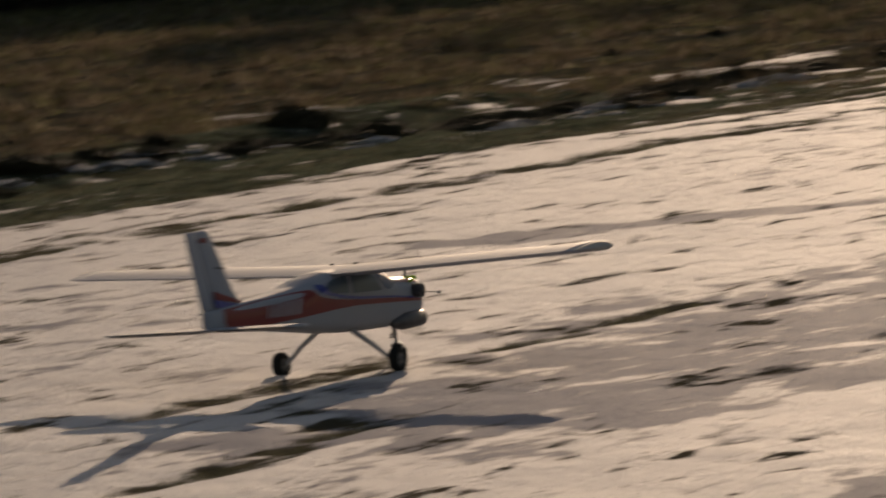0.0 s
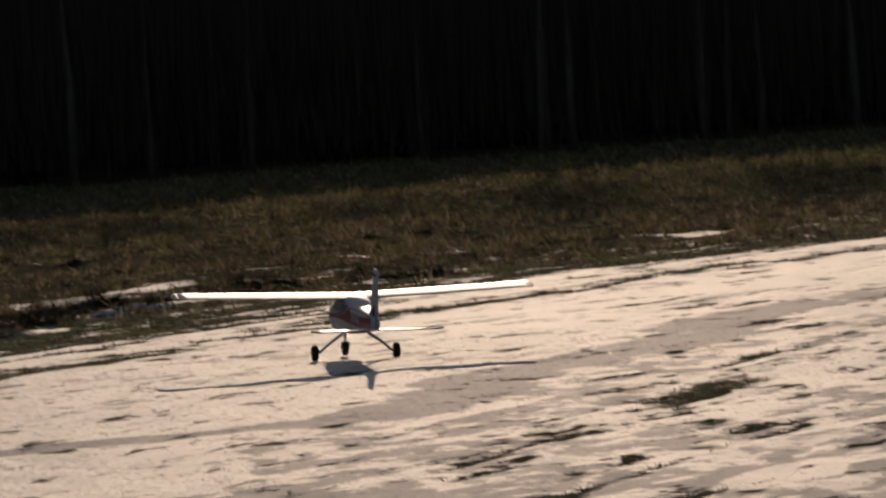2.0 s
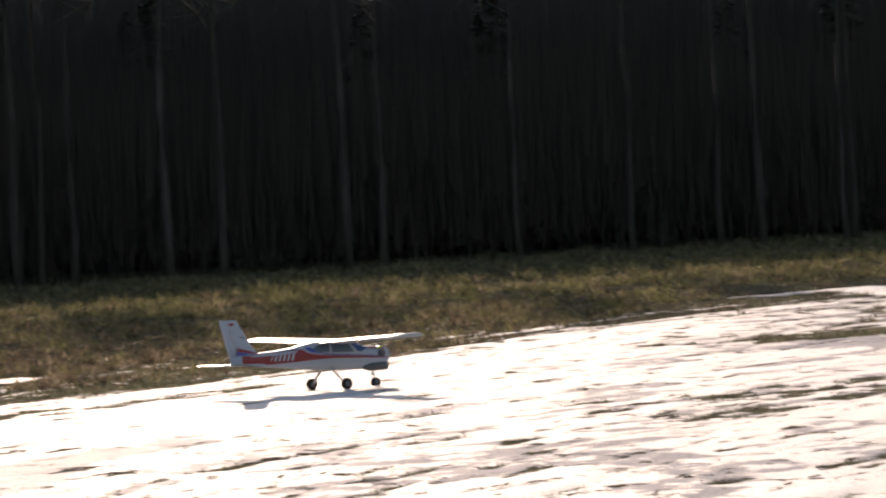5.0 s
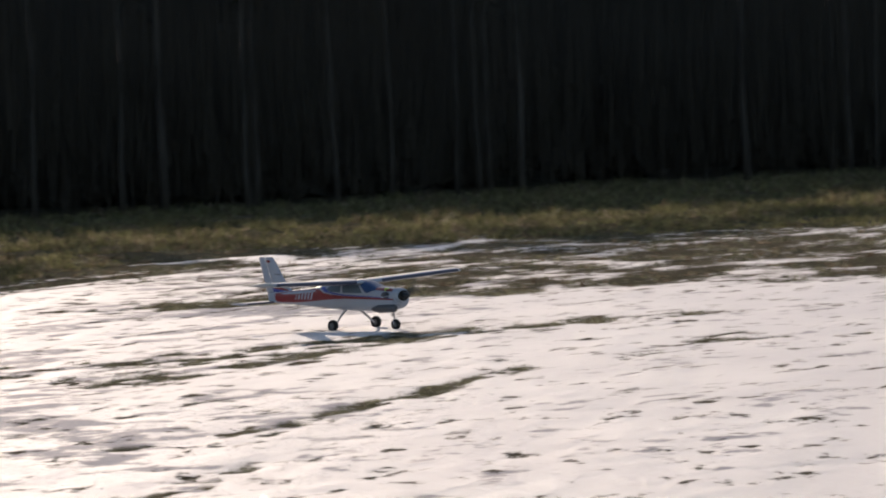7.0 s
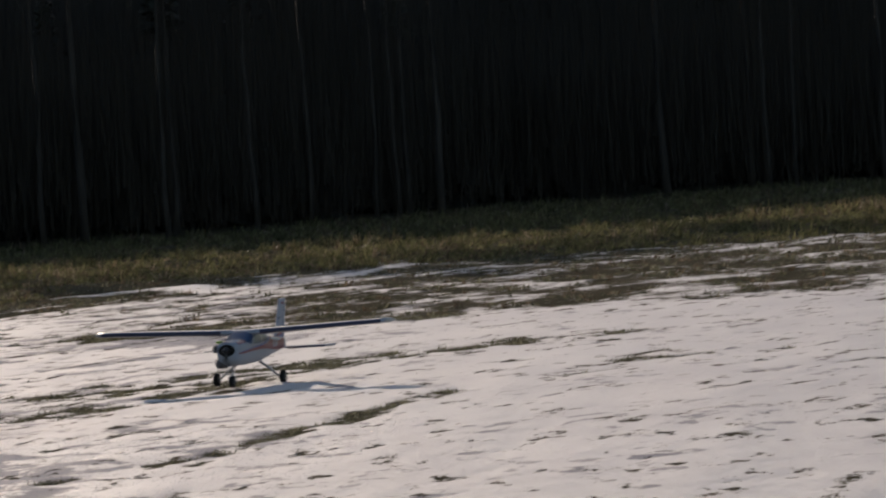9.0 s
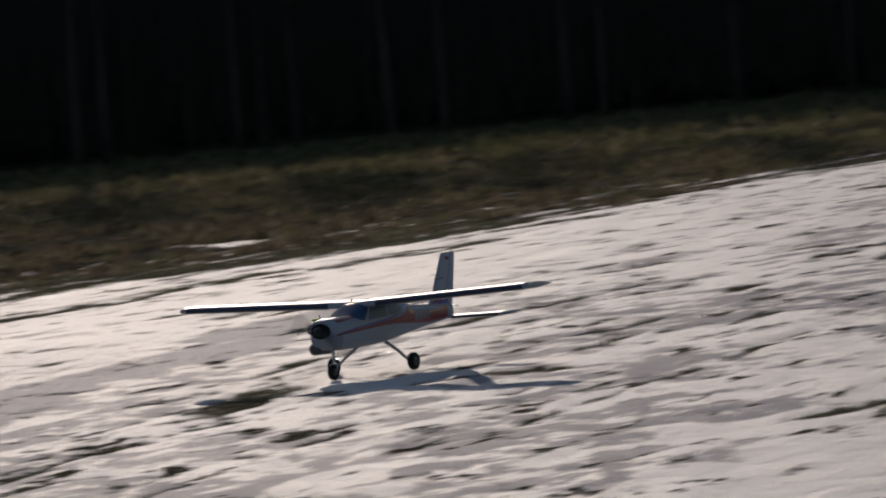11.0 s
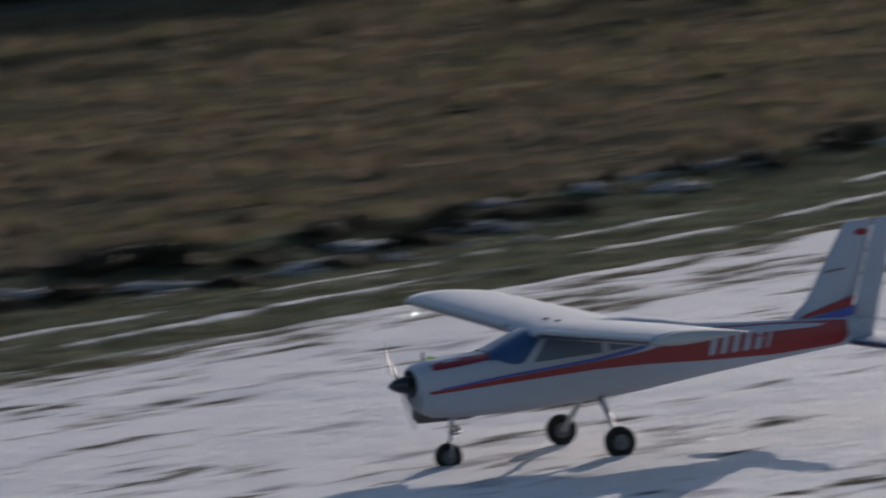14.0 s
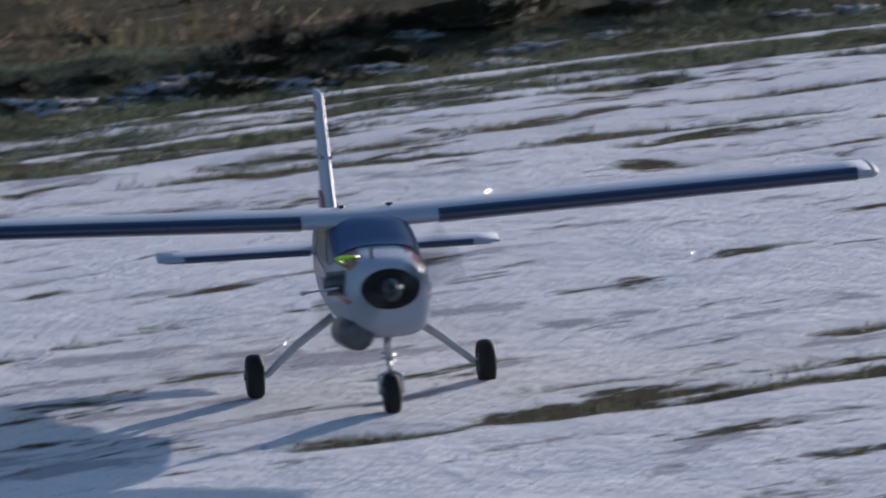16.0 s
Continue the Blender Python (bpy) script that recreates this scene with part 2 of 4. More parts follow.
def soft_noise(x, y, seed):
    i, j = np.floor(x), np.floor(y)
    u, v = x - i, y - j
    u, v = u * u * (3 - 2 * u), v * v * (3 - 2 * v)
    a, b = hash01(i, j, seed), hash01(i + 1, j, seed)
    c, d = hash01(i, j + 1, seed), hash01(i + 1, j + 1, seed)
    return a + (b - a) * u + (c - a) * v + (a - b - c + d) * u * v


def layered(x, y, seed):
    return (soft_noise(x, y, seed) + 0.5 * soft_noise(x * 2.1, y * 2.1, seed + 1) + 0.25 * soft_noise(x * 4.3, y * 4.3, seed + 2)) / 1.75


def step01(v, low, high):
    t = np.clip((v - low) / (high - low), 0, 1)
    return t * t * (3 - 2 * t)


# ---- ground: a snowy strip along +y, meadow on its far side ----
EDGE_Y = (-20, 4, 8, 14, 17, 20, 28, 31, 35, 39, 46, 50, 54)
EDGE_X = (-11.0, -10.9, -11.2, -11.2, -11.25, -11.5, -11.25, -10.85, -10.5, -9.1, -8.5, -7.3, -6.6)
# front of the wood
WOOD_X = (-60, -40, -27.5, -23.0, -20.0, -16.0, -10.0, -7.5, -2.0, 10, 40)
WOOD_Y = (20, 38, 54.5, 64.0, 67.5, 70.5, 74.5, 80.5, 84.0, 86, 90)
# bare patches: x, y, half width, half length
BARE = ((-7.0, 15.4, 0.11, 1.0), (-6.72, 17.3, 0.10, 1.4), (-6.18, 13.4, 0.08, 0.8), (-6.35, 23.0, 0.16, 1.2), (-5.55, 21.4, 0.09, 0.5),
        (-5.05, 17.6, 0.05, 0.8), (-3.5, 21.5, 0.07, 1.7), (-4.6, 32.3, 0.14, 1.5), (-4.3, 34.7, 0.17, 2.0), (-2.5, 33.9, 0.10, 0.6),
        (-3.6, 27.2, 0.05, 2.2), (-3.4, 23.4, 0.05, 0.9), (-7.66, 9.1, 0.11, 0.6), (-10.6, 10.7, 0.08, 0.8), (-9.8, 10.2, 0.06, 0.4),
        (-7.66, 5.9, 0.04, 0.50), (-6.0, 41.5, 0.50, 0.5), (-4.95, 33.0, 0.09, 0.7))
# narrow thawed lines from one end to the other: x, y, x, y, half width
NEAR_LINES = ((-12.3, 7.6, -12.0, 9.9, 0.14), (-11.6, 7.2, -11.46, 8.2, 0.09), (-11.05, 6.8, -10.64, 8.6, 0.08), (-7.68, 5.3, -7.5, 6.3, 0.045),
              (-7.83, 5.7, -7.92, 6.5, 0.04), (-8.9, 5.5, -9.05, 6.05, 0.025), (-10.48, 8.0, -10.48, 9.2, 0.05), (-9.7, 9.2, -9.5, 9.75, 0.04),
              (-9.98, 14.6, -10.05, 15.7, 0.06), (-10.5, 16.6, -10.35, 18.1, 0.10), (-10.16, 18.1, -10.08, 19.3, 0.07), (-7.55, 12.4, -7.15, 13.9, 0.05),
              (-5.8, 10.8, -5.79, 11.5, 0.06))
FAR_LINES = ((-5.4, 32.8, -4.3, 35.3, 0.30), (-4.3, 35.3, -2.9, 37.4, 0.36), (-5.0, 30.5, -4.4, 33.5, 0.20), (-2.44, 33.5, -1.84, 33.9, 0.16),
             (-3.6, 27.3, -3.13, 31.4, 0.09), (-4.1, 25.0, -3.59, 26.5, 0.09), (-1.02, 24.9, -0.83, 25.5, 0.05), (-1.37, 31.9, -1.1, 32.0, 0.12),
             (-5.84, 23.5, -5.29, 23.85, 0.10), (-3.75, 20.2, -3.6, 20.8, 0.07), (-6.7, 25.2, -6.58, 26.4, 0.06), (-2.75, 32.3, -2.6, 32.8, 0.12),
             (-5.19, 16.7, -4.95, 18.3, 0.05), (-6.1, 19.4, -5.7, 19.8, 0.06), (-10.2, 29.8, -9.5, 32.4, 0.14), (-9.5, 32.4, -9.3, 35.0, 0.16))
RUTS = ((-10.35, 19, 38, 0.17), (-6.1, 19, 24, 0.05), (-5.35, 17, 22, 0.04), (-6.75, 24, 31, 0.045), (-4.7, 20, 26, 0.03), (-11.5, 4, 10, 0.10), (-11.0, 4, 9.5, 0.07))


def bend(y):
    """How far the strip has swung to the right at y."""
    return 0.16 * np.maximum(y - 27.0, 0)


def line_gap(x, y, x0, y0, x1, y1):
    """The distance from the line between two points."""
    dx, dy = x1 - x0, y1 - y0
    f = np.clip(((x - x0) * dx + (y - y0) * dy) / (dx * dx + dy * dy), 0, 1)
    return np.hypot(x - x0 - f * dx, y - y0 - f * dy)


def snow_cover(x, y):
    """How much snow lies there, and how much of it is grey ice."""
    w = x - bend(y)
    long_noise = layered(w / 0.35, y / 2.2, 3)
    edge = np.interp(y, EDGE_Y, EDGE_X)
    off = x - edge
    streak = layered(w / 0.15 + 0.3 * np.sin(y * 0.6), y / 1.9, 101)
    band = step01(off, -1.3, -0.7) * step01(-off, -1.5, -0.6)
    cover = step01(off + (long_noise - 0.5) * 0.6, -0.25, 0.25)
    cover = cover * (1 - band) + band * np.clip(0.10 + 0.55 * step01(-y, -11.0, -9.0) * step01(off, -1.2, -0.8) + 0.80 * step01(off, -0.35, 0.6) + 1.7 * (streak - 0.5), 0, 1)
    far = step01(y + (layered(x / 1.5, y / 3.0, 9) - 0.5) * 3.0, 41.2, 42.6) * step01(x, -8.5, -5.0)
    mix = 0.03 + 0.74 * (layered(x / 0.34, y / 0.75, 12) - 0.30) * 1.9
    cover = cover * (1 - far) + np.clip(mix, 0, 0.75) * far * step01(-y, -60 - 0.3 * x, -57.5 - 0.3 * x)
    cover = np.where(y > 60 + x * 0.3, 0, cover)
    for loop in ((-8.2, 52.6, -7.6, 53.6), (-7.6, 53.6, -6.95, 51.2), (-6.95, 51.2, -6.2, 54.6)):
        cover = np.maximum(cover, np.exp(-(line_gap(x, y, *loop) / 0.28) ** 2))
    # snow specks between the clods beside the strip
    cover = np.maximum(cover, 0.62 * step01(layered(x / 0.13, y / 0.34, 121), 0.62, 0.72) * step01(off, -3.6, -1.0) * (off < 0) * step01(y, 22, 27) * step01(-y, -50, -46))
    # thin snow left in the meadow
    cover = np.maximum(cover, 0.7 * step01(layered(x / 0.4, y / 0.8, 21), 0.62, 0.74) * step01(x - edge, -6.0, -2.5) * (x < edge) * step01(y, 20, 28) * step01(-y, -44, -40))
    lost = np.zeros_like(x)
    for px, py, wx, wy in BARE:
        lost = np.maximum(lost, np.exp(-(((w - px + bend(py)) / wx) ** 2) - ((y - py) / wy) ** 4))
    for rx, y0, y1, wide in RUTS:
        lost = np.maximum(lost, 0.8 * np.exp(-(((w - rx - 0.08 * np.sin(y * 0.55)) / wide) ** 2)) * step01(y, y0, y0 + 1) * step01(-y, -y1, -y1 + 1))
    ragged = layered(x / 0.16, y / 0.30, 35) - 0.5
    for line in NEAR_LINES + FAR_LINES:
        x0, y0, x1, y1, half = line
        close = (np.abs(x - (x0 + x1) / 2) < abs(x1 - x0) / 2 + 4 * half) & (np.abs(y - (y0 + y1) / 2) < abs(y1 - y0) / 2 + 4 * half)
        if close.any():
            gap = line_gap(x[close], y[close], x0, y0, x1, y1) / (half * (1 + 1.6 * ragged[close]))
            lost[close] = np.maximum(lost[close], np.exp(-gap ** 2))
    lost = lost * (0.12 + 1.15 * step01(layered(w / 0.13, y / 0.34, 31), 0.34, 0.60))
    thin = step01(layered(w / 0.13, y / 0.55, 41), 0.56, 0.74)
    zone = np.exp(-(((x + 5.9) / 1.3) ** 2)) + 0.8 * np.exp(-(((x + 10.3) / 0.7) ** 2)) + 0.30
    worn = step01(y, 17.5, 20) * step01(-y, -37, -31) * step01(x, -9.8, -8.2) * step01(-x, 4.4, 5.6) * step01(layered(w / 0.9, y / 2.0, 45), 0.38, 0.55)
    lines = step01(layered(w / 0.11, y / 0.6, 47), 0.53, 0.70)
    cover = cover - 0.80 * np.clip(lost, 0, 1) - 0.50 * thin * np.clip(zone, 0, 1) - 0.42 * lines * worn
    # thin snow lines left on the green verge
    for way, wide, seed in ((-0.45, 0.05, 131), (-0.90, 0.05, 133)):
        left = np.exp(-((off - way - 0.16 * (layered(y * 0 + 3.1, y / 1.3, seed) - 0.5)) / wide) ** 2) * step01(layered(x / 0.3, y / 1.2, seed + 4), 0.36, 0.5)
        cover = np.maximum(cover, 0.9 * left * step01(-y, -24, -20))
    # frozen puddles: a winding one, a broad grey sheet, small ones
    wind = np.interp(y, (20.4, 21.2, 22.4, 27.0, 33.0), (-8.7, -8.3, -7.4, -7.5, -7.7)) + 0.10 * np.sin(y * 1.7)
    ice = 0.85 * np.exp(-(((x - wind) / 0.30) ** 4)) * step01(y, 20.3, 20.9) * step01(-y, -33, -29)
    sheet = x + 0.5 * (layered(x / 0.5, y / 1.6, 55) - 0.5)
    ice = np.maximum(ice, 0.66 * step01(sheet, -7.0, -6.4) * step01(-sheet, 5.22, 5.36) * step01(-y, -21, -18.5) * step01(y, 12.6, 14.2))
    ice = np.maximum(ice, 0.62 * step01(layered(x / 0.6, y / 1.5, 57), 0.40, 0.60) * step01(x, -6.6, -5.6) * step01(-x, 3.0, 3.8) * step01(y, 22, 24) * step01(-y, -31, -28.5))
    ice = np.maximum(ice, 0.75 * step01(x, -4.75, -4.4) * step01(-x, 3.5, 3.9) * step01(-y, -13.8, -13.2))
    ice = np.maximum(ice, 0.9 * np.exp(-(((x + 8.44) / 0.11) ** 2) - ((y - 6.27) / 0.05) ** 2))
    ice = np.maximum(ice, (0.30 + 0.24 * step01(y, 12, 15) * step01(-x, 3.9, 4.6) * step01(x, -7.6, -6.8)) * step01(layered(w / 0.35, y / 1.2, 51), 0.44, 0.62))
    ice = np.maximum(ice, 0.8 * np.exp(-(((x + 5.7) / 0.8) ** 2) - ((y - 40.4) / 1.1) ** 4))
    ice = np.maximum(ice, 0.6 * step01(layered(x / 0.4, y / 0.9, 59), 0.40, 0.58) * step01(x, -5.6, -5.0) * step01(-x, 3.4, 4.0) * step01(y, 16, 17.5) * step01(-y, -23, -21))
    return np.clip(cover, 0, 1), np.clip(ice, 0, 1)


def ground_height(x, y):
    cover, _ = snow_cover(x, y)
    near = np.exp(-((np.maximum(np.abs(x + 14) - 14, 0) / 8.0) ** 2)) * np.exp(-((np.maximum(np.abs(y - 33) - 33, 0) / 8.0) ** 2))
    edge = np.interp(y, EDGE_Y, EDGE_X)
    h = 0.016 * (layered(x / 0.3, y / 1.1, 61) - 0.5) + 0.012 * (cover - 1.0)
    h += 0.014 * (layered(x / 0.12, y / 0.20, 65) - 0.5)
    h += (0.10 * (layered(x / 1.6, y / 2.2, 71) - 0.5) + 0.05 * (layered(x / 0.28, y / 0.40, 73) - 0.5)) * step01(edge - x, 0.6, 2.5)
    bank = 0.07 * np.exp(-(((x + 12.95) / 0.35) ** 2)) * step01(-y, -34, -30)
    return h * near + bank


def spaced(parts):
    return np.unique(np.concatenate([np.arange(a, b, s) for a, b, s in parts]).round(4))


def build_ground():
    xs = spaced(((-900, -100, 80), (-100, -40, 6), (-40, -24, 0.3), (-24, -14, 0.11), (-14, -1, 0.045), (-1, 6, 0.3), (6, 100, 8), (100, 901, 80)))
    ys = spaced(((-900, -100, 80), (-100, 0, 8), (0, 4, 0.5), (4, 24, 0.08), (24, 46, 0.14), (46, 64, 0.25), (64, 100, 1.5), (100, 1001, 90)))
    gx, gy = np.meshgrid(xs, ys)
    verts = np.stack([gx, gy, ground_height(gx, gy)], -1).reshape(-1, 3)
    w, h = len(xs), len(ys)
    i = (np.arange(h - 1)[:, None] * w + np.arange(w - 1)[None, :]).ravel()
    data = raw_mesh("ground", verts, np.stack([i, i + 1, i + w + 1, i + w], -1).ravel(), 4, GROUND)
    cover, ice = snow_cover(verts[:, 0], verts[:, 1])
    for key, value in (("cover", cover), ("ice", ice), ("across", verts[:, 0] - bend(verts[:, 1]))):
        data.attributes.new(key, "FLOAT", "POINT").data.foreach_set("value", value.astype(np.float32))
    data.polygons.foreach_set("use_smooth", np.ones(len(data.polygons), bool))
    return tagged(new("ground", data), "frozen meadow with a streaked, half-melted strip of snow and ice", "ground", kind="structure")


build_ground()


def blades(name, x, y, tall, wide, material, rng, per=4, lean=0.7):
    """Grass tufts: thin blades of three corners, several from each foot."""
    n = len(x)
    x, y = np.repeat(x, per), np.repeat(y, per)
    tall, wide = np.repeat(tall, per), np.repeat(wide, per)
    x = x + rng.normal(0, 1, n * per) * tall * 0.35
    y = y + rng.normal(0, 1, n * per) * tall * 0.35
    z = ground_height(x, y) - 0.004
    turn = rng.uniform(0, math.tau, n * per)
    tilt = rng.normal(0, lean, n * per)
    out = np.tan(np.clip(tilt, -1.25, 1.25)) * tall
    up = tall * rng.uniform(0.5, 1.1, n * per)
    dx, dy = np.cos(turn) * wide, np.sin(turn) * wide
    a = np.stack([x - dx, y - dy, z], -1)
    b = np.stack([x + dx, y + dy, z], -1)
    face = rng.uniform(0, math.tau, n * per)
    c = np.stack([x + np.cos(face) * out, y + np.sin(face) * out, z + up], -1)
    verts = np.stack([a, b, c], 1).reshape(-1, 3)
    return raw_mesh(name, verts, np.arange(len(verts)), 3, material)


def build_grass():
    rng = np.random.default_rng(5)
    # meadow beyond the strip
    n = 470000
    y = rng.uniform(0, 1, n) ** 1.3 * 82 + 5
    x = 6 - rng.uniform(0.0, 1.0, n) ** 0.8 * 40
    edge = np.interp(y, EDGE_Y, EDGE_X)
    cover, _ = snow_cover(x, y)
    verge = (x > -13.0) & (y < 30)
    keep = (cover < 0.45) & ((x < edge - 0.3) | (y > 41)) & ~verge & (y < np.interp(x, WOOD_X, WOOD_Y) + 1.5) & (x > -0.95 * y - 10) & (rng.uniform(0, 1, n) < 0.35 + 0.65 * step01(layered(x / 0.22, y / 0.30, 81), 0.38, 0.58))
    x, y = x[keep], y[keep]
    far = np.hypot(x, y)
    tall = (0.012 + 0.055 * step01(layered(x / 0.20, y / 0.26, 91), 0.42, 0.75)) * rng.uniform(0.5, 1.4, len(x)) * (1 + far / 110)
    wide = 0.0016 + far * 0.00011
    green = rng.uniform(0, 1, len(x)) < 0.14 + 0.30 * layered(x / 3.0, y / 4.0, 95) + 0.5 * step01(y, 40, 60)
    thawed = (y > 40) & (x > -8.6) & (y < 58 + x * 0.3)
    tall = np.where(thawed, tall * 0.45, tall)
    low = thawed & (rng.uniform(0, 1, len(x)) < 0.75)
    tagged(new("thawed_grass", blades("thawed_grass", x[low], y[low], tall[low], wide[low], STUBBLE, rng, 5)), "dark low grass between patches of thawing snow", "grass", kind="stuff")
    green &= ~thawed
    for name, material, pick, label in (("dry_grass", GRASS, ~green & ~low, "short dry brown winter grass of the meadow"),
                                        ("green_grass", GREEN, green, "short olive green grass of the meadow")):
        tagged(new(name, blades(name, x[pick], y[pick], tall[pick], wide[pick], material, rng, 6)), label, "grass", kind="stuff")
    # short green grass on the verge between the snow and the tussocks
    n = 110000
    y = rng.uniform(5, 32, n)
    x = rng.uniform(-13.3, -11.2, n)
    cover, _ = snow_cover(x, y)
    keep = (cover < 0.5) & (x < np.interp(y, EDGE_Y, EDGE_X) + 0.1)
    x, y = x[keep], y[keep]
    tall = 0.010 + 0.020 * rng.uniform(0, 1, len(x)) * step01(layered(x / 0.15, y / 0.25, 97), 0.3, 0.6)
    tagged(new("verge_grass", blades("verge_grass", x, y, tall, 0.0012 + np.hypot(x, y) * 0.0001, VERGE, rng, 4)), "short grey-green grass on the verge of the strip", "grass", kind="stuff")
    # stubble in the bare streaks of the strip
    n = 420000
    y = 4.5 + rng.uniform(0, 1, n) ** 1.4 * 38
    x = rng.uniform(-12.9, -1.5, n)
    cover, _ = snow_cover(x, y)
    keep = (cover < 0.42) & (x > np.interp(y, EDGE_Y, EDGE_X) - 1.6)
    x, y = x[keep], y[keep]
    tall = 0.012 + 0.016 * rng.uniform(0, 1, len(x))
    wide = 0.0012 + np.hypot(x, y) * 0.00008
    tagged(new("grass_stubble", blades("grass_stubble", x, y, tall, wide, STUBBLE, rng, 3)), "dark grass stubble showing through the thawed snow", "grass", kind="stuff")


build_grass()


def build_glints():
    """Loose ice grains that flash where they lie right to the sun."""
    rng = np.random.default_rng(17)
    n = 170000
    y = 4.5 + rng.uniform(0, 1, n) ** 1.6 * 24
    x = -11 + rng.uniform(0, 1, n) * 8
    cover, _ = snow_cover(x, y)
    keep = cover > 0.6
    x, y = x[keep], y[keep]
    z = ground_height(x, y) + 0.004
    n = len(x)
    u = rng.normal(0, 1, (n, 3))
    u /= np.linalg.norm(u, axis=1)[:, None]
    v = np.cross(u, rng.normal(0, 1, (n, 3)))
    v /= np.linalg.norm(v, axis=1)[:, None]
    size = rng.uniform(0.0006, 0.0015, n)[:, None] * (0.6 + np.hypot(x, y)[:, None] / 20)
    p = np.stack([x, y, z], -1)
    verts = np.stack([p - u * size, p + u * size * 0.6 - v * size, p + v * size], 1).reshape(-1, 3)
    tagged(new("ice_grains", raw_mesh("ice_grains", verts, np.arange(3 * n), 3, ICE)), "loose glittering ice grains on the snow crust", "ice", kind="stuff")


build_glints()


# ---- tussocks and snow lumps along the edge of the strip ----
def build_bank():
    rng = random.Random(11)
    tufts, lumps = [], []
    for k in range(7):
        bm = bmesh.new()
        bmesh.ops.create_icosphere(bm, subdivisions=2, radius=1.0)
        for v in bm.verts:
            d = noise.fractal(v.co * 1.7 + Vector((k * 9.1, 0, 0)), 0.9, 2.1, 4)
            v.co *= 0.72 + 0.40 * d
            v.co.z = v.co.z * 0.45 if v.co.z > 0 else v.co.z * 0.2
        for _ in range(420):
            a, r = rng.uniform(0, math.tau), math.sqrt(rng.random())
            foot = Vector((math.cos(a) * r, math.sin(a) * r, 0.40 * (1 - r * r) * rng.uniform(0.3, 1.0)))
            way = Vector((math.cos(a) * r + rng.gauss(0, 0.5), math.sin(a) * r + rng.gauss(0, 0.5), rng.uniform(0.1, 0.8))) * rng.uniform(0.2, 0.55)
            side = Vector((-math.sin(a) + rng.gauss(0, 0.4), math.cos(a) + rng.gauss(0, 0.4), 0)) * 0.022
            bm.faces.new([bm.verts.new(foot - side), bm.verts.new(foot + side), bm.verts.new(foot + way)])
        tufts.append(mesh_of("grass_tussock", bm, CLOD))
        bm = bmesh.new()
        bmesh.ops.create_icosphere(bm, subdivisions=4, radius=1.0)
        for v in bm.verts:
            d = noise.fractal(v.co * 1.6 + Vector((k * 7.7, 4, 0)), 0.9, 2.1, 5)
            e = noise.fractal(v.co * 5.0 + Vector((k * 3.3, 1, 2)), 0.9, 2.1, 3)
            v.co *= 0.75 + 0.55 * d + 0.20 * e
            v.co.z = v.co.z * 0.30 if v.co.z > 0 else v.co.z * 0.2
        lumps.append(mesh_of("snow_lump", bm, LUMP, True))

    def lay(ob, x, y, size):
        ob.matrix_basis = pose(x, y, float(ground_height(np.array([x]), np.array([y]))[0]) - 0.004, 0, 0, rng.uniform(0, 360)) @ Matrix.Diagonal(
            (size * rng.uniform(0.8, 1.2), size * rng.uniform(0.9, 1.5), size * rng.uniform(0.75, 1.1), 1))

    def line(y):
        return -12.95 + 0.22 * math.sin(y * 0.9) + (0.0 if y < 24 else (y - 24) * 0.11)

    y = 7.0
    while y < 36:
        ob = tagged(new("grass_tussock", rng.choice(tufts)), "dark withered grass tussock at the meadow's edge", "tussock", "tussocks along the strip")
        lay(ob, line(y) + rng.gauss(0, 0.2), y, rng.uniform(0.06, 0.13) * (1.7 if rng.random() < 0.14 else 1.0))
        y += rng.uniform(0.05, 0.20)
    y = 7.3
    while y < 33:
        ob = tagged(new("snow_lump", rng.choice(lumps)), "grey-white lump of old snow on the dark verge", "snow lump", "snow lumps along the strip")
        lay(ob, line(y) + 0.22 + rng.gauss(0, 0.13), y, rng.uniform(0.05, 0.12))
        y += rng.uniform(0.06, 0.30)
    for _ in range(150):
        y = rng.uniform(8, 46)
        x = float(np.interp(y, EDGE_Y, EDGE_X)) - rng.uniform(2.2, 9.0)
        ob = tagged(new("grass_tussock", rng.choice(tufts)), "small withered grass tussock in the meadow", "tussock", "tussocks in the meadow")
        lay(ob, x, y, rng.uniform(0.04, 0.10))


build_bank()

# ---- wood behind the meadow ----


def wood_front(x):
    return float(np.interp(x, WOOD_X, WOOD_Y))


def trunk_mesh(bm, rng, height, foot):
    points, radii = [], []
    x = y = 0.0
    for k in range(9):
        f = k / 8
        points.append((x, y, height * f - 0.08))
        radii.append(foot * (1.0 - 0.86 * f) * (1.25 if k == 0 else 1))
        x += rng.gauss(0, 0.02)
        y += rng.gauss(0, 0.02)
    tube(bm, points, radii, 9)
    return points, radii


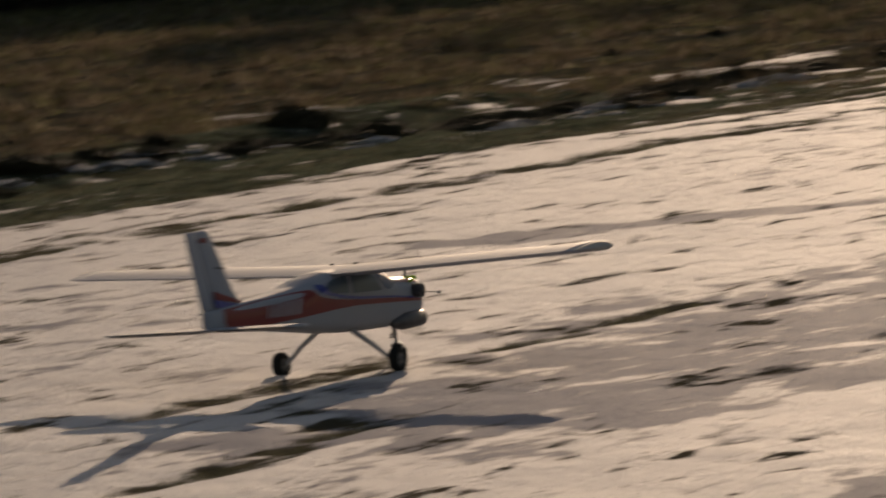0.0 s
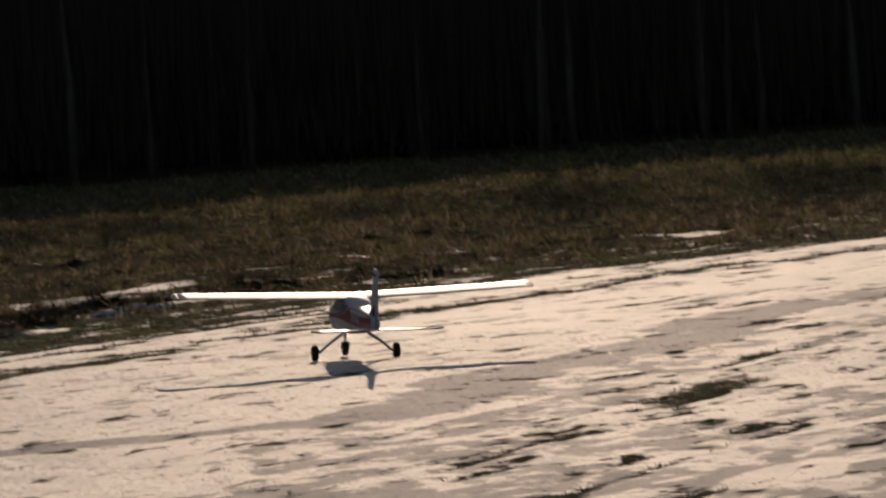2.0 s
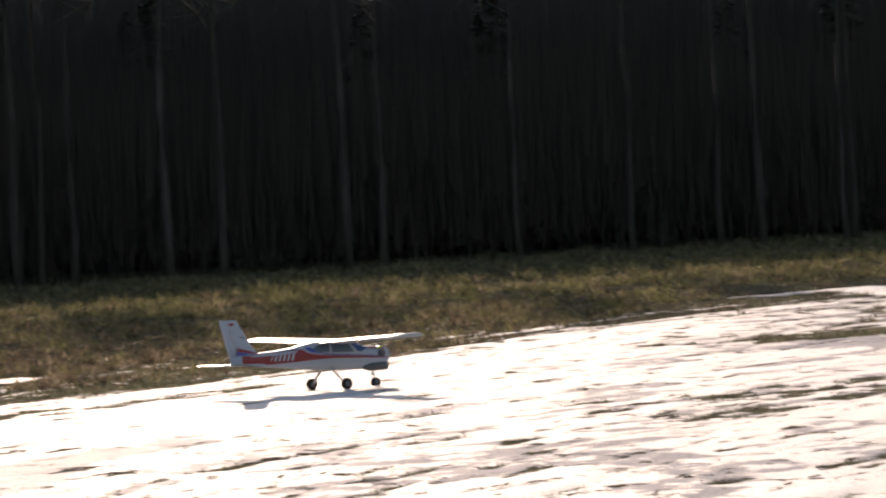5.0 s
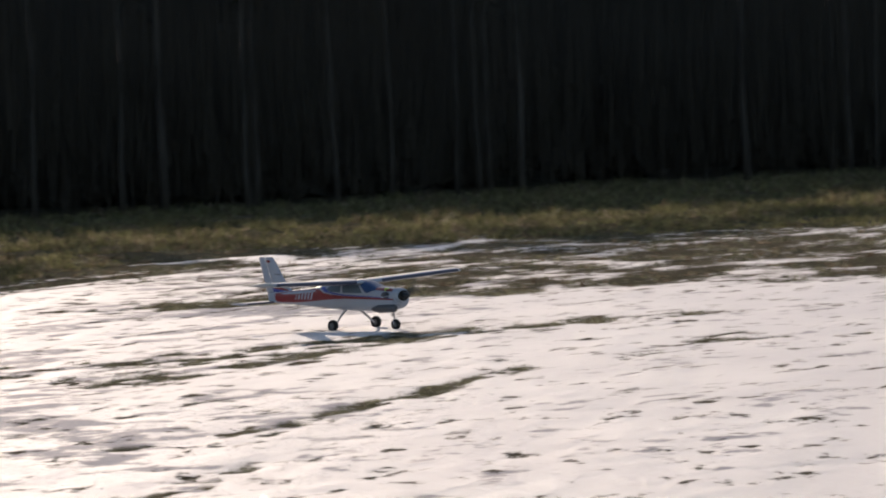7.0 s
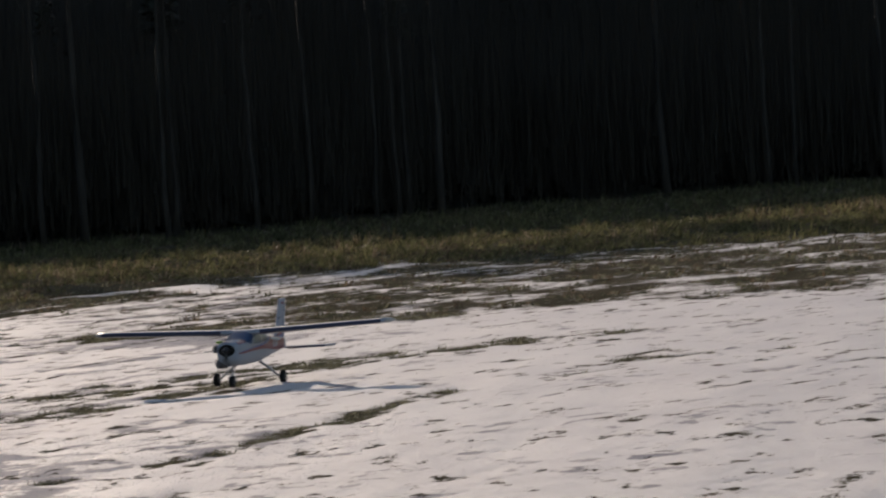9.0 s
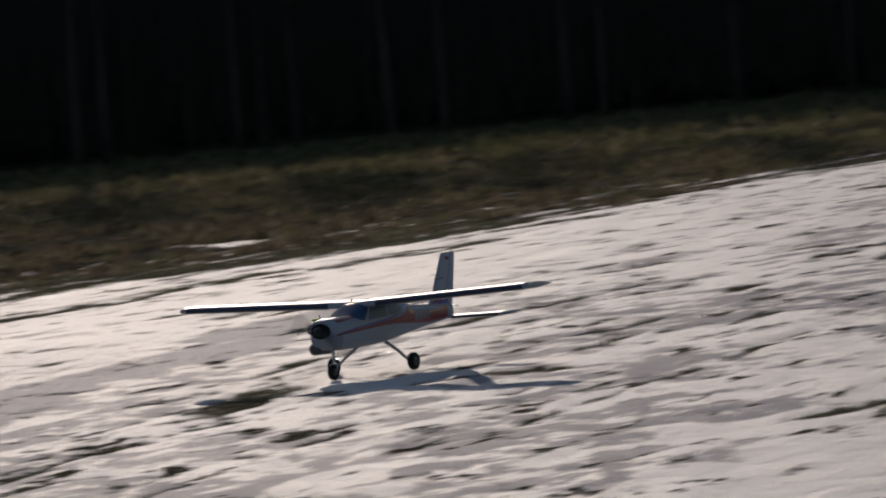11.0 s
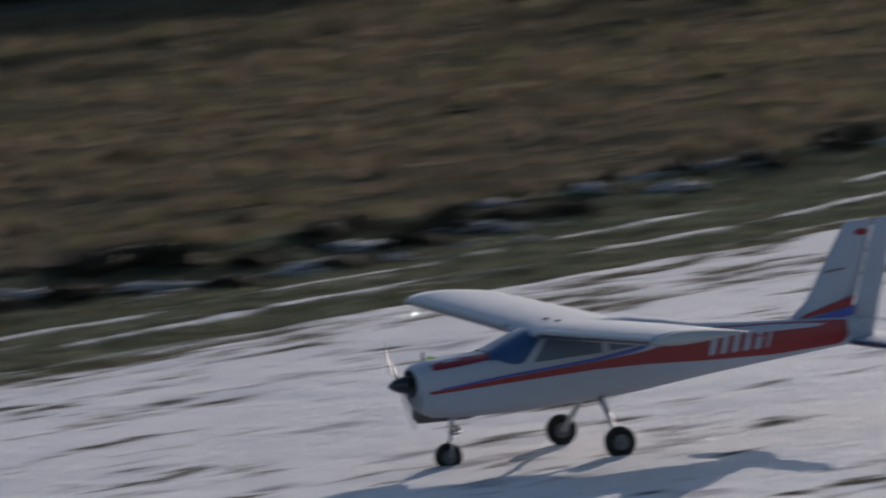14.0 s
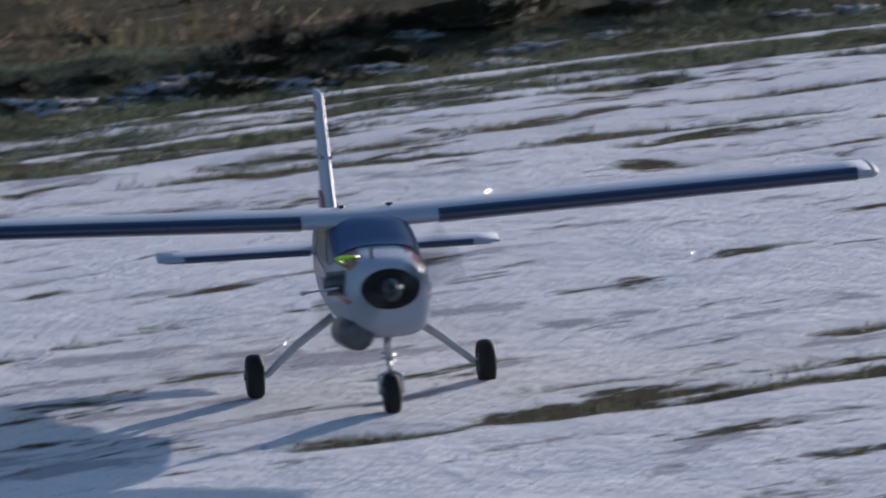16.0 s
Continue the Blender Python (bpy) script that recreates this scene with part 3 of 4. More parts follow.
def bare_tree(rng, height, foot):
    """A leafless tree: trunk with limbs, and a thin crown of twigs."""
    root = new("tree")
    bm = bmesh.new()
    points, radii = trunk_mesh(bm, rng, height, foot)
    tips = []
    for _ in range(16):
        f = rng.uniform(0.60, 0.97)
        k = min(int(f * 8), 7)
        base = Vector(points[k]).lerp(Vector(points[k + 1]), f * 8 - k)
        turn, rise = rng.uniform(0, math.tau), rng.uniform(0.3, 0.9)
        length = height * (1.05 - f) * rng.uniform(0.30, 0.5)
        way = Vector((math.cos(turn), math.sin(turn), rise)).normalized()
        mid = base + way * length * 0.5 + Vector((0, 0, 0.05 * length))
        end = base + way * length + Vector((0, 0, 0.2 * length))
        r = foot * (1 - 0.86 * f) * 0.5
        tube(bm, (base, mid, end), (r, r * 0.6, r * 0.15), 5)
        tips += [mid, end, mid.lerp(end, 0.5)]
    part("trunk", bm, BARK, root, "grey-brown bare trunk with thin limbs", True)
    bm = bmesh.new()
    for tip in tips:
        for _ in range(9):
            way = Vector((rng.gauss(0, 1), rng.gauss(0, 1), rng.gauss(0.5, 0.8))).normalized() * rng.uniform(0.3, 0.9)
            side = Vector((rng.gauss(0, 1), rng.gauss(0, 1), rng.gauss(0, 1))).normalized() * 0.012
            bm.faces.new([bm.verts.new(tip - side), bm.verts.new(tip + side), bm.verts.new(tip + way)])
    part("crown", bm, TWIGS, root, "thin crown of bare twigs")
    return tagged(root, "slender leafless tree with a grey trunk at the wood's edge", "tree", "trees of the wood")


def spruce(rng, height):
    """A young spruce: a short trunk and whorls of drooping needle sprays down to the ground."""
    root = new("spruce")
    bm = bmesh.new()
    tube(bm, ((0, 0, -0.05), (0.02, 0, height * 0.5), (0, 0.01, height)), (0.06, 0.04, 0.01), 7)
    part("trunk", bm, BARK_DARK, root, "dark scaly trunk", True)
    bm = bmesh.new()
    for _ in range(620):
        f = rng.random() ** 1.3
        reach = (1 - f) * height * 0.33 * rng.uniform(0.35, 1.0) + 0.06
        turn = rng.uniform(0, math.tau)
        base = Vector((math.cos(turn) * reach * 0.4, math.sin(turn) * reach * 0.4, 0.05 + f * height * 0.97))
        tip = Vector((math.cos(turn) * reach, math.sin(turn) * reach, base.z - 0.22 * reach + rng.gauss(0, 0.05)))
        side = Vector((-math.sin(turn), math.cos(turn), rng.gauss(0, 0.4))) * (0.05 + 0.17 * reach)
        mid = base.lerp(tip, 0.55)
        a, b, c, d = (bm.verts.new(p) for p in (base, mid + side, tip, mid - side))
        bm.faces.new((a, b, c))
        bm.faces.new((a, c, d))
    part("crown", bm, NEEDLES, root, "dense dark green needle sprays")
    return tagged(root, "young dark green spruce in the wood's shade", "spruce", "spruces of the wood")


def build_wood():
    rng = random.Random(23)
    kinds = [bare_tree(rng, rng.uniform(4.2, 5.0), rng.uniform(0.03, 0.052)) for _ in range(5)]
    used = set()
    # trees of the front row, by their bearing left of +y
    bearings = (17.45, 16.45, 16.2, 13.8, 13.35, 14.6, 12.3, 12.0, 10.85, 9.9, 9.15, 6.15, 5.8, 8.1, 18.9, 20.4, 22.1, 3.9)
    spots = []
    for b in bearings:
        way = Vector((-math.sin(radians(b)), math.cos(radians(b))))
        d = 50.0
        while way.y * d < wood_front(way.x * d) + 0.3:
            d += 0.1
        spots.append((way.x * d, way.y * d))
    for _ in range(34):
        x = rng.uniform(-34, 4)
        spots.append((x, wood_front(x) + rng.uniform(0.6, 3.0)))
    for x, y in spots:
        k = rng.randrange(len(kinds))
        m = pose(x, y, 0, 0, 0, rng.uniform(0, 360))
        if k not in used:
            used.add(k)
            kinds[k].matrix_basis = m
        else:
            copy_thing(kinds[k], m)
    young = [spruce(rng, h) for h in (2.6, 3.0, 3.4, 2.2)]
    first = set()
    for i in range(30):
        x = -36 + 42 * (i + rng.random()) / 30
        m = pose(x, wood_front(x) + rng.uniform(7.0, 10.0), 0, 0, 0, rng.uniform(0, 360))
        k = rng.randrange(4)
        if k not in first:
            first.add(k)
            young[k].matrix_basis = m
        else:
            copy_thing(young[k], m)
    # thicket behind them, too far and dense to count; its dark tone fills in shade
    r = np.random.default_rng(31)
    n = 560000
    x = r.uniform(-62, 30, n)
    back = r.uniform(2.0, 12.0, n)
    y = np.interp(x, WOOD_X, WOOD_Y) + back
    z = r.uniform(0, 1, n) ** 0.85 * (0.5 + 0.2 * back + 0.5 * soft_noise(x / 1.3, y / 2.0, 5))
    # mostly thin upright stems, the rest short twigs
    stems = r.uniform(0, 1, n) < 0.75
    p = np.stack([x, y, z], -1)
    turn = r.uniform(0, math.tau, n)
    half = np.where(stems, r.uniform(0.003, 0.010, n), r.uniform(0.004, 0.010, n))
    side = np.stack([np.cos(turn), np.sin(turn), np.zeros(n)], -1) * half[:, None]
    way = r.normal(0, 1, (n, 3)) * np.where(stems, 0.05, 0.10)[:, None]
    way[:, 2] += np.where(stems, r.uniform(0.4, 1.4, n), 0.06)
    verts = np.stack([p - side, p + side, p + way], 1).reshape(-1, 3)
    verts[:, 2] = np.maximum(verts[:, 2], 0.0)
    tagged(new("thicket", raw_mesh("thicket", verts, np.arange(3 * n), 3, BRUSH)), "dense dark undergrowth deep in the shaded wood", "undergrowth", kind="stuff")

    # solid dark wall closing the thicket, in place of the wood's shaded depth
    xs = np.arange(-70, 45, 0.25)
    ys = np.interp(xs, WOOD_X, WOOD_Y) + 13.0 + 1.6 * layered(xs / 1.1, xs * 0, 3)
    # tall enough to hide the sky, low enough to keep the meadow sunlit
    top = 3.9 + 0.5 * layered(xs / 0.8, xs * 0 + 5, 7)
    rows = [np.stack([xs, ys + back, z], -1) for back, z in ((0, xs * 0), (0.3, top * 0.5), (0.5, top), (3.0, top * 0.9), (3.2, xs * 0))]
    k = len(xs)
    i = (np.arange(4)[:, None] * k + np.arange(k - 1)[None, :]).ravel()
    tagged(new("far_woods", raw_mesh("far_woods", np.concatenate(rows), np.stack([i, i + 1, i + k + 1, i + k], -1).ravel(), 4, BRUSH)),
           "dark solid wall standing in for the shaded depth of the wood", "woods", kind="stuff")


build_wood()


# ---- model airplane ----
# fuselage stations: x, belly, back, width
STATIONS = ((0.372, 0.140, 0.214, 0.102), (0.362, 0.126, 0.220, 0.116), (0.335, 0.112, 0.226, 0.134), (0.28, 0.106, 0.230, 0.146), (0.21, 0.104, 0.232, 0.150),
            (0.17, 0.104, 0.248, 0.150), (0.13, 0.104, 0.263, 0.150), (0.10, 0.104, 0.268, 0.150), (0.0, 0.106, 0.270, 0.150), (-0.10, 0.112, 0.266, 0.146), (-0.17, 0.119, 0.254, 0.136),
            (-0.24, 0.126, 0.238, 0.120), (-0.35, 0.135, 0.226, 0.094), (-0.48, 0.144, 0.216, 0.064), (-0.58, 0.151, 0.209, 0.040), (-0.635, 0.158, 0.202, 0.022))


def station(x):
    xs = [s[0] for s in STATIONS][::-1]
    return [float(np.interp(x, xs, [s[k] for s in STATIONS][::-1])) * (0.88 if k == 3 else 1.0) for k in (1, 2, 3)]


def body_side(x, z):
    low, high, wide = station(x)
    u = min(abs((z - (low + high) / 2) / ((high - low) / 2)), 0.985)
    return wide / 2 * (1 - u ** 3.4) ** (1 / 3.4)


def body_ring(x, n=36):
    low, high, wide = station(x)
    ring = []
    for k in range(n):
        a = k * math.tau / n
        c, s = math.cos(a), math.sin(a)
        e = 2 / 3.4
        ring.append((x, wide / 2 * math.copysign(abs(c) ** e, c), (low + high) / 2 + (high - low) / 2 * math.copysign(abs(s) ** e, s)))
    return ring


def side_patch(name, material, thing, side, outline, lift=0.0014, label="", rows=3):
    """A piece of film on the fuselage side: outline gives x, lower and upper edge from front to back."""
    bm = bmesh.new()
    xs = [o[0] for o in outline][::-1]
    n = max(4, int(abs(xs[-1] - xs[0]) / 0.012))
    grid = []
    for i in range(n + 1):
        x = xs[0] + (xs[-1] - xs[0]) * i / n
        z0 = float(np.interp(x, xs, [o[1] for o in outline][::-1]))
        z1 = float(np.interp(x, xs, [o[2] for o in outline][::-1]))
        column = []
        for k in range(rows + 1):
            z = z0 + (z1 - z0) * k / rows
            column.append(bm.verts.new((x, side * (body_side(x, z) + lift), z)))
        grid.append(column)
    for c0, c1 in zip(grid, grid[1:]):
        for k in range(rows):
            f = (c0[k], c1[k], c1[k + 1], c0[k + 1])
            bm.faces.new(f if side < 0 else f[::-1])
    return part(name, bm, material, thing, label, True)


def foil_ring(y, lead, chord, z, thick, n=12):
    ring = []
    for k in range(n + 1):
        f = 0.5 * (1 - math.cos(math.pi * k / n))
        t = thick * (2.9 * math.sqrt(f) - 1.2 * f - 3.5 * f * f + 2.8 * f ** 3 - f ** 4) * 0.5
        ring.append((lead - chord * f, y, z + t * 1.25))
    for k in range(n - 1, 0, -1):
        f = 0.5 * (1 - math.cos(math.pi * k / n))
        t = thick * (2.9 * math.sqrt(f) - 1.2 * f - 3.5 * f * f + 2.8 * f ** 3 - f ** 4) * 0.5
        ring.append((lead - chord * f, y, z - t * 0.75))
    return ring


def wing_at(y):
    """Leading edge, chord, height and thickness of the wing."""
    a = abs(y)
    return 0.128 - 0.010 * a, 0.225 - 0.055 * max(a - 0.25, 0), 0.256 + 0.034 * a, 0.030 - 0.006 * a


def edge_band(name, thing, y0, y1, lift=0.0016, at=wing_at, reach=0.16, low=0.5):
    """Dark band that wraps the leading edge, a little more below than above."""
    bm = bmesh.new()
    cols = []
    for i in range(13):
        y = y0 + (y1 - y0) * i / 12
        lead, chord, z, thick = at(y)
        col = []
        for k in range(9):
            f = (k / 8 * (1 + low) - low) * reach
            g = abs(f) ** 1.6 * (1 if f > 0 else 1) / reach ** 0.6
            t = thick * (2.9 * math.sqrt(g) - 1.2 * g - 3.5 * g * g + 2.8 * g ** 3) * 0.5
            col.append(bm.verts.new((lead + lift - chord * g, y, z + (-t * 0.75 - lift if f > 0 else t * 1.25 + lift) * (1 if g > 1e-6 else 0))))
        cols.append(col)
    for c0, c1 in zip(cols, cols[1:]):
        for k in range(8):
            bm.faces.new((c0[k], c1[k], c1[k + 1], c0[k + 1]))
    bmesh.ops.recalc_face_normals(bm, faces=bm.faces)
    return part(name, bm, NAVY, thing, "navy blue leading edge band", True)


def wheel(thing, radius, width):
    bm = bmesh.new()
    prof = ((0.50, 0.36), (0.72, 0.50), (0.90, 0.44), (0.985, 0.26), (1.0, 0.0), (0.985, -0.26), (0.90, -0.44), (0.72, -0.50), (0.50, -0.36))
    rings = []
    for k in range(28):
        a = k * math.tau / 28
        rings.append([bm.verts.new((radius * r * math.cos(a), width * w, radius * r * math.sin(a))) for r, w in prof])
    for k in range(28):
        a, b = rings[k], rings[(k + 1) % 28]
        for i in range(len(prof)):
            j = (i + 1) % len(prof)
            bm.faces.new((a[i], a[j], b[j], b[i]))
    bmesh.ops.recalc_face_normals(bm, faces=bm.faces)
    tyre = part("wheel", bm, RUBBER, thing, "black rubber wheel with a thick tyre", True)
    bm = bmesh.new()
    tube(bm, ((0, -width * 0.40, 0), (0, width * 0.40, 0)), (radius * 0.5, radius * 0.5), 18)
    tube(bm, ((0, -width * 0.62, 0), (0, width * 0.62, 0)), (radius * 0.17, radius * 0.17), 10)
    for k in range(4):
        a = k * math.tau / 4
        tube(bm, ((radius * 0.33 * math.cos(a), -width * 0.46, radius * 0.33 * math.sin(a)), (radius * 0.33 * math.cos(a), width * 0.46, radius * 0.33 * math.sin(a))), (radius * 0.07, radius * 0.07), 6)
    part("hub", bm, HUB, tyre, "grey plastic hub")
    return tyre


def build_airplane():
    plane = tagged(new("model_airplane"), "white high-wing model airplane with red and blue stripes, taxiing", "model airplane")
    bm = bmesh.new()
    xs = sorted({s[0] for s in STATIONS} | {round(-0.62 + 0.03 * k, 3) for k in range(33)}, reverse=True)
    loft(bm, [body_ring(x) for x in xs])
    body = part("fuselage", bm, WHITE, plane, "glossy white fuselage", True)
    # nose opening ahead of the engine, a black disc in place of its shaded inside
    bm = bmesh.new()
    loft(bm, [[(x, w * math.cos(a), 0.184 + h * math.sin(a)) for a in [k * math.tau / 28 for k in range(28)]]
              for x, w, h in ((0.3728, 0.042, 0.029), (0.3742, 0.040, 0.027), (0.3738, 0.035, 0.022))])
    part("cowl_opening_shade", bm, RUBBER, body, "black disc for the shaded inside of the cooling air opening")
    bm = bmesh.new()
    tube(bm, ((0.372, 0, 0.184), (0.385, 0, 0.184), (0.402, 0, 0.184), (0.414, 0, 0.184), (0.420, 0, 0.184)), (0.017, 0.018, 0.014, 0.008, 0.002), 20)
    part("spinner", bm, BLACK, plane, "black pointed spinner", True)
    bm = bmesh.new()
    for s in (1, -1):
        rings = []
        for f in (0.06, 0.2, 0.4, 0.6, 0.8, 0.95, 1.0):
            r, c = 0.112 * f, 0.011 * (1 - 0.5 * abs(f - 0.45)) * (0.4 if f == 1 else 1)
            tw = radians(62 - 44 * f)
            rings.append([(math.sin(tw) * dx - math.cos(tw) * dz, s * (math.cos(tw) * dx + math.sin(tw) * dz), s * r)
                          for dx, dz in ((c, 0), (0.3 * c, 0.0016), (-c, 0), (0.3 * c, -0.0016))])
        loft(bm, rings)
    propeller = part("propeller", bm, PROP, plane, "dark grey two-bladed propeller")
    # engine parts that stick out on the right of the nose
    bm = bmesh.new()
    for k in range(5):
        tube(bm, ((0.305, -0.056 - 0.006 * k, 0.190), (0.305, -0.0595 - 0.006 * k, 0.190)), (0.018, 0.018), 16)
    tube(bm, ((0.305, -0.050, 0.190), (0.305, -0.088, 0.190)), (0.012, 0.010), 14)
    part("engine_cylinder", bm, ENGINE, plane, "finned metal engine cylinder")
    bm = bmesh.new()
    tube(bm, ((0.358, -0.046, 0.120), (0.350, -0.046, 0.119), (0.30, -0.050, 0.119), (0.24, -0.052, 0.117), (0.20, -0.053, 0.115), (0.185, -0.054, 0.114)),
         (0.012, 0.022, 0.024, 0.024, 0.014, 0.006), 16)
    part("muffler", bm, ENGINE, plane, "oily grey exhaust muffler", True)
    bm = bmesh.new()
    pts = [(0.30 + 0.01 * math.sin(k * 0.5), -0.035 - 0.032 * math.sin(k / 10 * math.pi), 0.224 + 0.010 * math.sin(k / 10 * math.pi) - 0.02 * k / 10) for k in range(11)]
    tube(bm, pts, [0.0035] * 11, 8)
    part("fuel_tube", bm, TUBE, plane, "yellow-green fuel tube", True)
    bm = bmesh.new()
    tube(bm, ((0.33, -0.07, 0.186), (0.33, -0.118, 0.182)), (0.0018, 0.0016), 6)
    tube(bm, ((0.33, -0.115, 0.182), (0.33, -0.124, 0.1815)), (0.0035, 0.0035), 8)
    part("needle_valve", bm, STEEL, plane)
    bm = bmesh.new()
    tube(bm, ((0.335, -0.020, 0.220), (0.335, -0.020, 0.242)), (0.003, 0.0025), 8)
    part("glow_plug_stub", bm, BLACK, plane)
    # windows
    bm = bmesh.new()
    grid = []
    for i in range(8):
        f = i / 7
        x = 0.216 - 0.10 * f
        low, high, wide = station(x)
        row = []
        for k in range(15):
            a = math.pi * (0.19 + 0.62 * k / 14)
            e = 2 / 3.4
            c, s = math.cos(a), math.sin(a)
            zc, hh = (low + high) / 2, (high - low) / 2
            row.append(bm.verts.new((x + 0.003, (wide / 2 + 0.0016) * math.copysign(abs(c) ** e, c), zc + (hh + 0.0022) * abs(s) ** e)))
        grid.append(row)
    for r0, r1 in zip(grid, grid[1:]):
        for k in range(14):
            bm.faces.new((r0[k], r1[k], r1[k + 1], r0[k + 1]))
    bmesh.ops.recalc_face_normals(bm, faces=bm.faces)
    part("windshield", bm, GLASS, body, "blue tinted windshield", True)
    for s in (1, -1):
        side_patch("side_window", SIDE_GLASS, body, s, ((0.128, 0.203, 0.206), (0.095, 0.203, 0.250), (-0.018, 0.205, 0.252)), label="grey side window")
        side_patch("side_window", SIDE_GLASS, body, s, ((-0.034, 0.207, 0.252), (-0.10, 0.210, 0.246), (-0.125, 0.216, 0.238), (-0.138, 0.224, 0.228)), label="rounded grey rear side window")
        side_patch("windshield_side", GLASS, body, s, ((0.216, 0.222, 0.228), (0.195, 0.211, 0.235), (0.168, 0.202, 0.245), (0.150, 0.206, 0.252), (0.112, 0.246, 0.262)), lift=0.0021, label="blue tinted windshield side")
        # stripes: a thin red line from the nose that widens into a band
        side_patch("red_stripe", RED, body, s, ((0.352, 0.163, 0.169), (0.20, 0.168, 0.179), (0.0, 0.173, 0.188), (-0.11, 0.170, 0.196), (-0.17, 0.166, 0.206), (-0.20, 0.164, 0.226), (-0.24, 0.161, 0.227), (-0.40, 0.153, 0.217), (-0.56, 0.156, 0.205), (-0.575, 0.172, 0.203)),
                   label="red stripe widening into a band")
        side_patch("blue_stripe", BLUE, body, s, ((0.33, 0.1695, 0.173), (0.20, 0.180, 0.1845), (0.0, 0.189, 0.196), (-0.08, 0.197, 0.205), (-0.125, 0.206, 0.214), (-0.15, 0.208, 0.236), (-0.185, 0.226, 0.238)),
                   lift=0.0018, label="blue stripe above the red one")
        side_patch("nose_stripe", RED, body, s, ((0.340, 0.210, 0.221), (0.30, 0.212, 0.2275), (0.215, 0.219, 0.2305)), label="red stripe on the nose")
        # registration, plain slanted bars
        for k in range(6):
            x = -0.252 - 0.0262 * k
            low, high, lean, wide = 0.1695, 0.2085, 0.013, (0.0135 if k < 5 else 0.006)
            wide = min(wide, lean - 0.0005)
            steep = (high - low) * wide / lean
            corners = [(x, low, low + 0.001), (x - wide, low, low + steep), (x - lean, high - steep, high), (x - lean - wide, high - 0.001, high)]
            if s < 0:
                corners = [(2 * x - lean - wide - cx, z0, z1) for cx, z0, z1 in corners][::-1]
            side_patch("letter_bar", WHITE, body, s, corners, lift=0.0026, label="white letter bar", rows=1)
    # wing
    bm = bmesh.new()
    ys = [-0.735 + 1.47 * k / 42 for k in range(43)]
    loft(bm, [foil_ring(y, *wing_at(y)) for y in ys])
    part("wing", bm, WHITE, plane, "white rectangular wing with slight dihedral", True)
    for s in (1, -1):
        bm = bmesh.new()
        rings = []
        for f in (0.0, 0.35, 0.7, 0.9, 1.0):
            lead, chord, z, thick = wing_at(0.735)
            k = math.sqrt(max(1 - f * f, 0.02))
            rings.append(foil_ring(s * (0.7352 + 0.014 * f), lead - chord * 0.12 * (1 - k), chord * (0.45 + 0.55 * k), z, thick * (1.04 if f == 0 else k)))
        loft(bm, rings)
        part("wing_tip", bm, CREAM, plane, "rounded cream wing tip", True)
        edge_band("leading_edge_band", plane, s * 0.10, s * 0.715)
        bm = bmesh.new()
        for y0, y1 in ((0.12, 0.70),):
            l0, c0, z0, _ = wing_at(y0)
            l1, c1, z1, _ = wing_at(y1)
            loft(bm, [[(l - c * 0.80, s * y, z + 0.0052), (l - c * 0.806, s * y, z + 0.0052), (l - c * 0.806, s * y, z - 0.004), (l - c * 0.80, s * y, z - 0.004)]
                      for l, c, z, y in ((l0, c0, z0, y0), (l1, c1, z1, y1))])
        part("aileron_gap", bm, BLACK, plane)
        bm = bmesh.new()
        tube(bm, ((0.06, s * 0.035, 0.268), (0.06, s * 0.035, 0.279)), (0.003, 0.003), 10)
        tube(bm, ((0.06, s * 0.035, 0.277), (0.06, s * 0.035, 0.2798)), (0.006, 0.005), 12)
        part("wing_bolt", bm, BLACK, plane, "black wing bolt")
    # fin and rudder
    def fin_ring(z, lead, tail, thick):
        return [(lead - (lead - tail) * f, sy * thick * w, z) for f, w, sy in
                ((0, 0, 1), (0.08, 0.7, 1), (0.35, 1, 1), (0.7, 0.6, 1), (1, 0.1, 1), (1, 0.1, -1), (0.7, 0.6, -1), (0.35, 1, -1), (0.08, 0.7, -1))]

    bm = bmesh.new()
    loft(bm, [fin_ring(z, lead, tail, t) for z, lead, tail, t in
              ((0.196, -0.40, -0.585, 0.010), (0.215, -0.455, -0.592, 0.009), (0.25, -0.495, -0.606, 0.008), (0.33, -0.547, -0.634, 0.007), (0.395, -0.590, -0.656, 0.006), (0.402, -0.600, -0.658, 0.003))])
    part("fin", bm, WHITE, plane, "white swept fin", True)
    bm = bmesh.new()
    loft(bm, [fin_ring(z, lead, tail, t) for z, lead, tail, t in
              ((0.168, -0.580, -0.638, 0.0065), (0.25, -0.609, -0.662, 0.006), (0.33, -0.637, -0.685, 0.005), (0.398, -0.660, -0.703, 0.004), (0.402, -0.663, -0.701, 0.002))])
    part("rudder", bm, WHITE, plane, "white rudder", True)
    for s in (1, -1):
        for name, mat, z0, z1, lift in (("red_fin_stripe", RED, 0.246, 0.222, 0), ("blue_fin_stripe", BLUE, 0.226, 0.208, 0)):
            bm = bmesh.new()
            quad = ((-0.470 if mat is RED else -0.445, z1 - 0.008), (-0.592, z0 - 0.016), (-0.597, z0 + 0.004), (-0.488 if mat is RED else -0.462, z1 + 0.001))
            vs = [bm.verts.new((x, s * 0.0118, z)) for x, z in quad]
            back = [bm.verts.new((x, s * 0.0060, z)) for x, z in quad]
            bm.faces.new(vs)
            for k in range(4):
                bm.faces.new((vs[k], vs[(k + 1) % 4], back[(k + 1) % 4], back[k]))
            bmesh.ops.recalc_face_normals(bm, faces=bm.faces)
            part(name, bm, mat, plane)
        bm = bmesh.new()
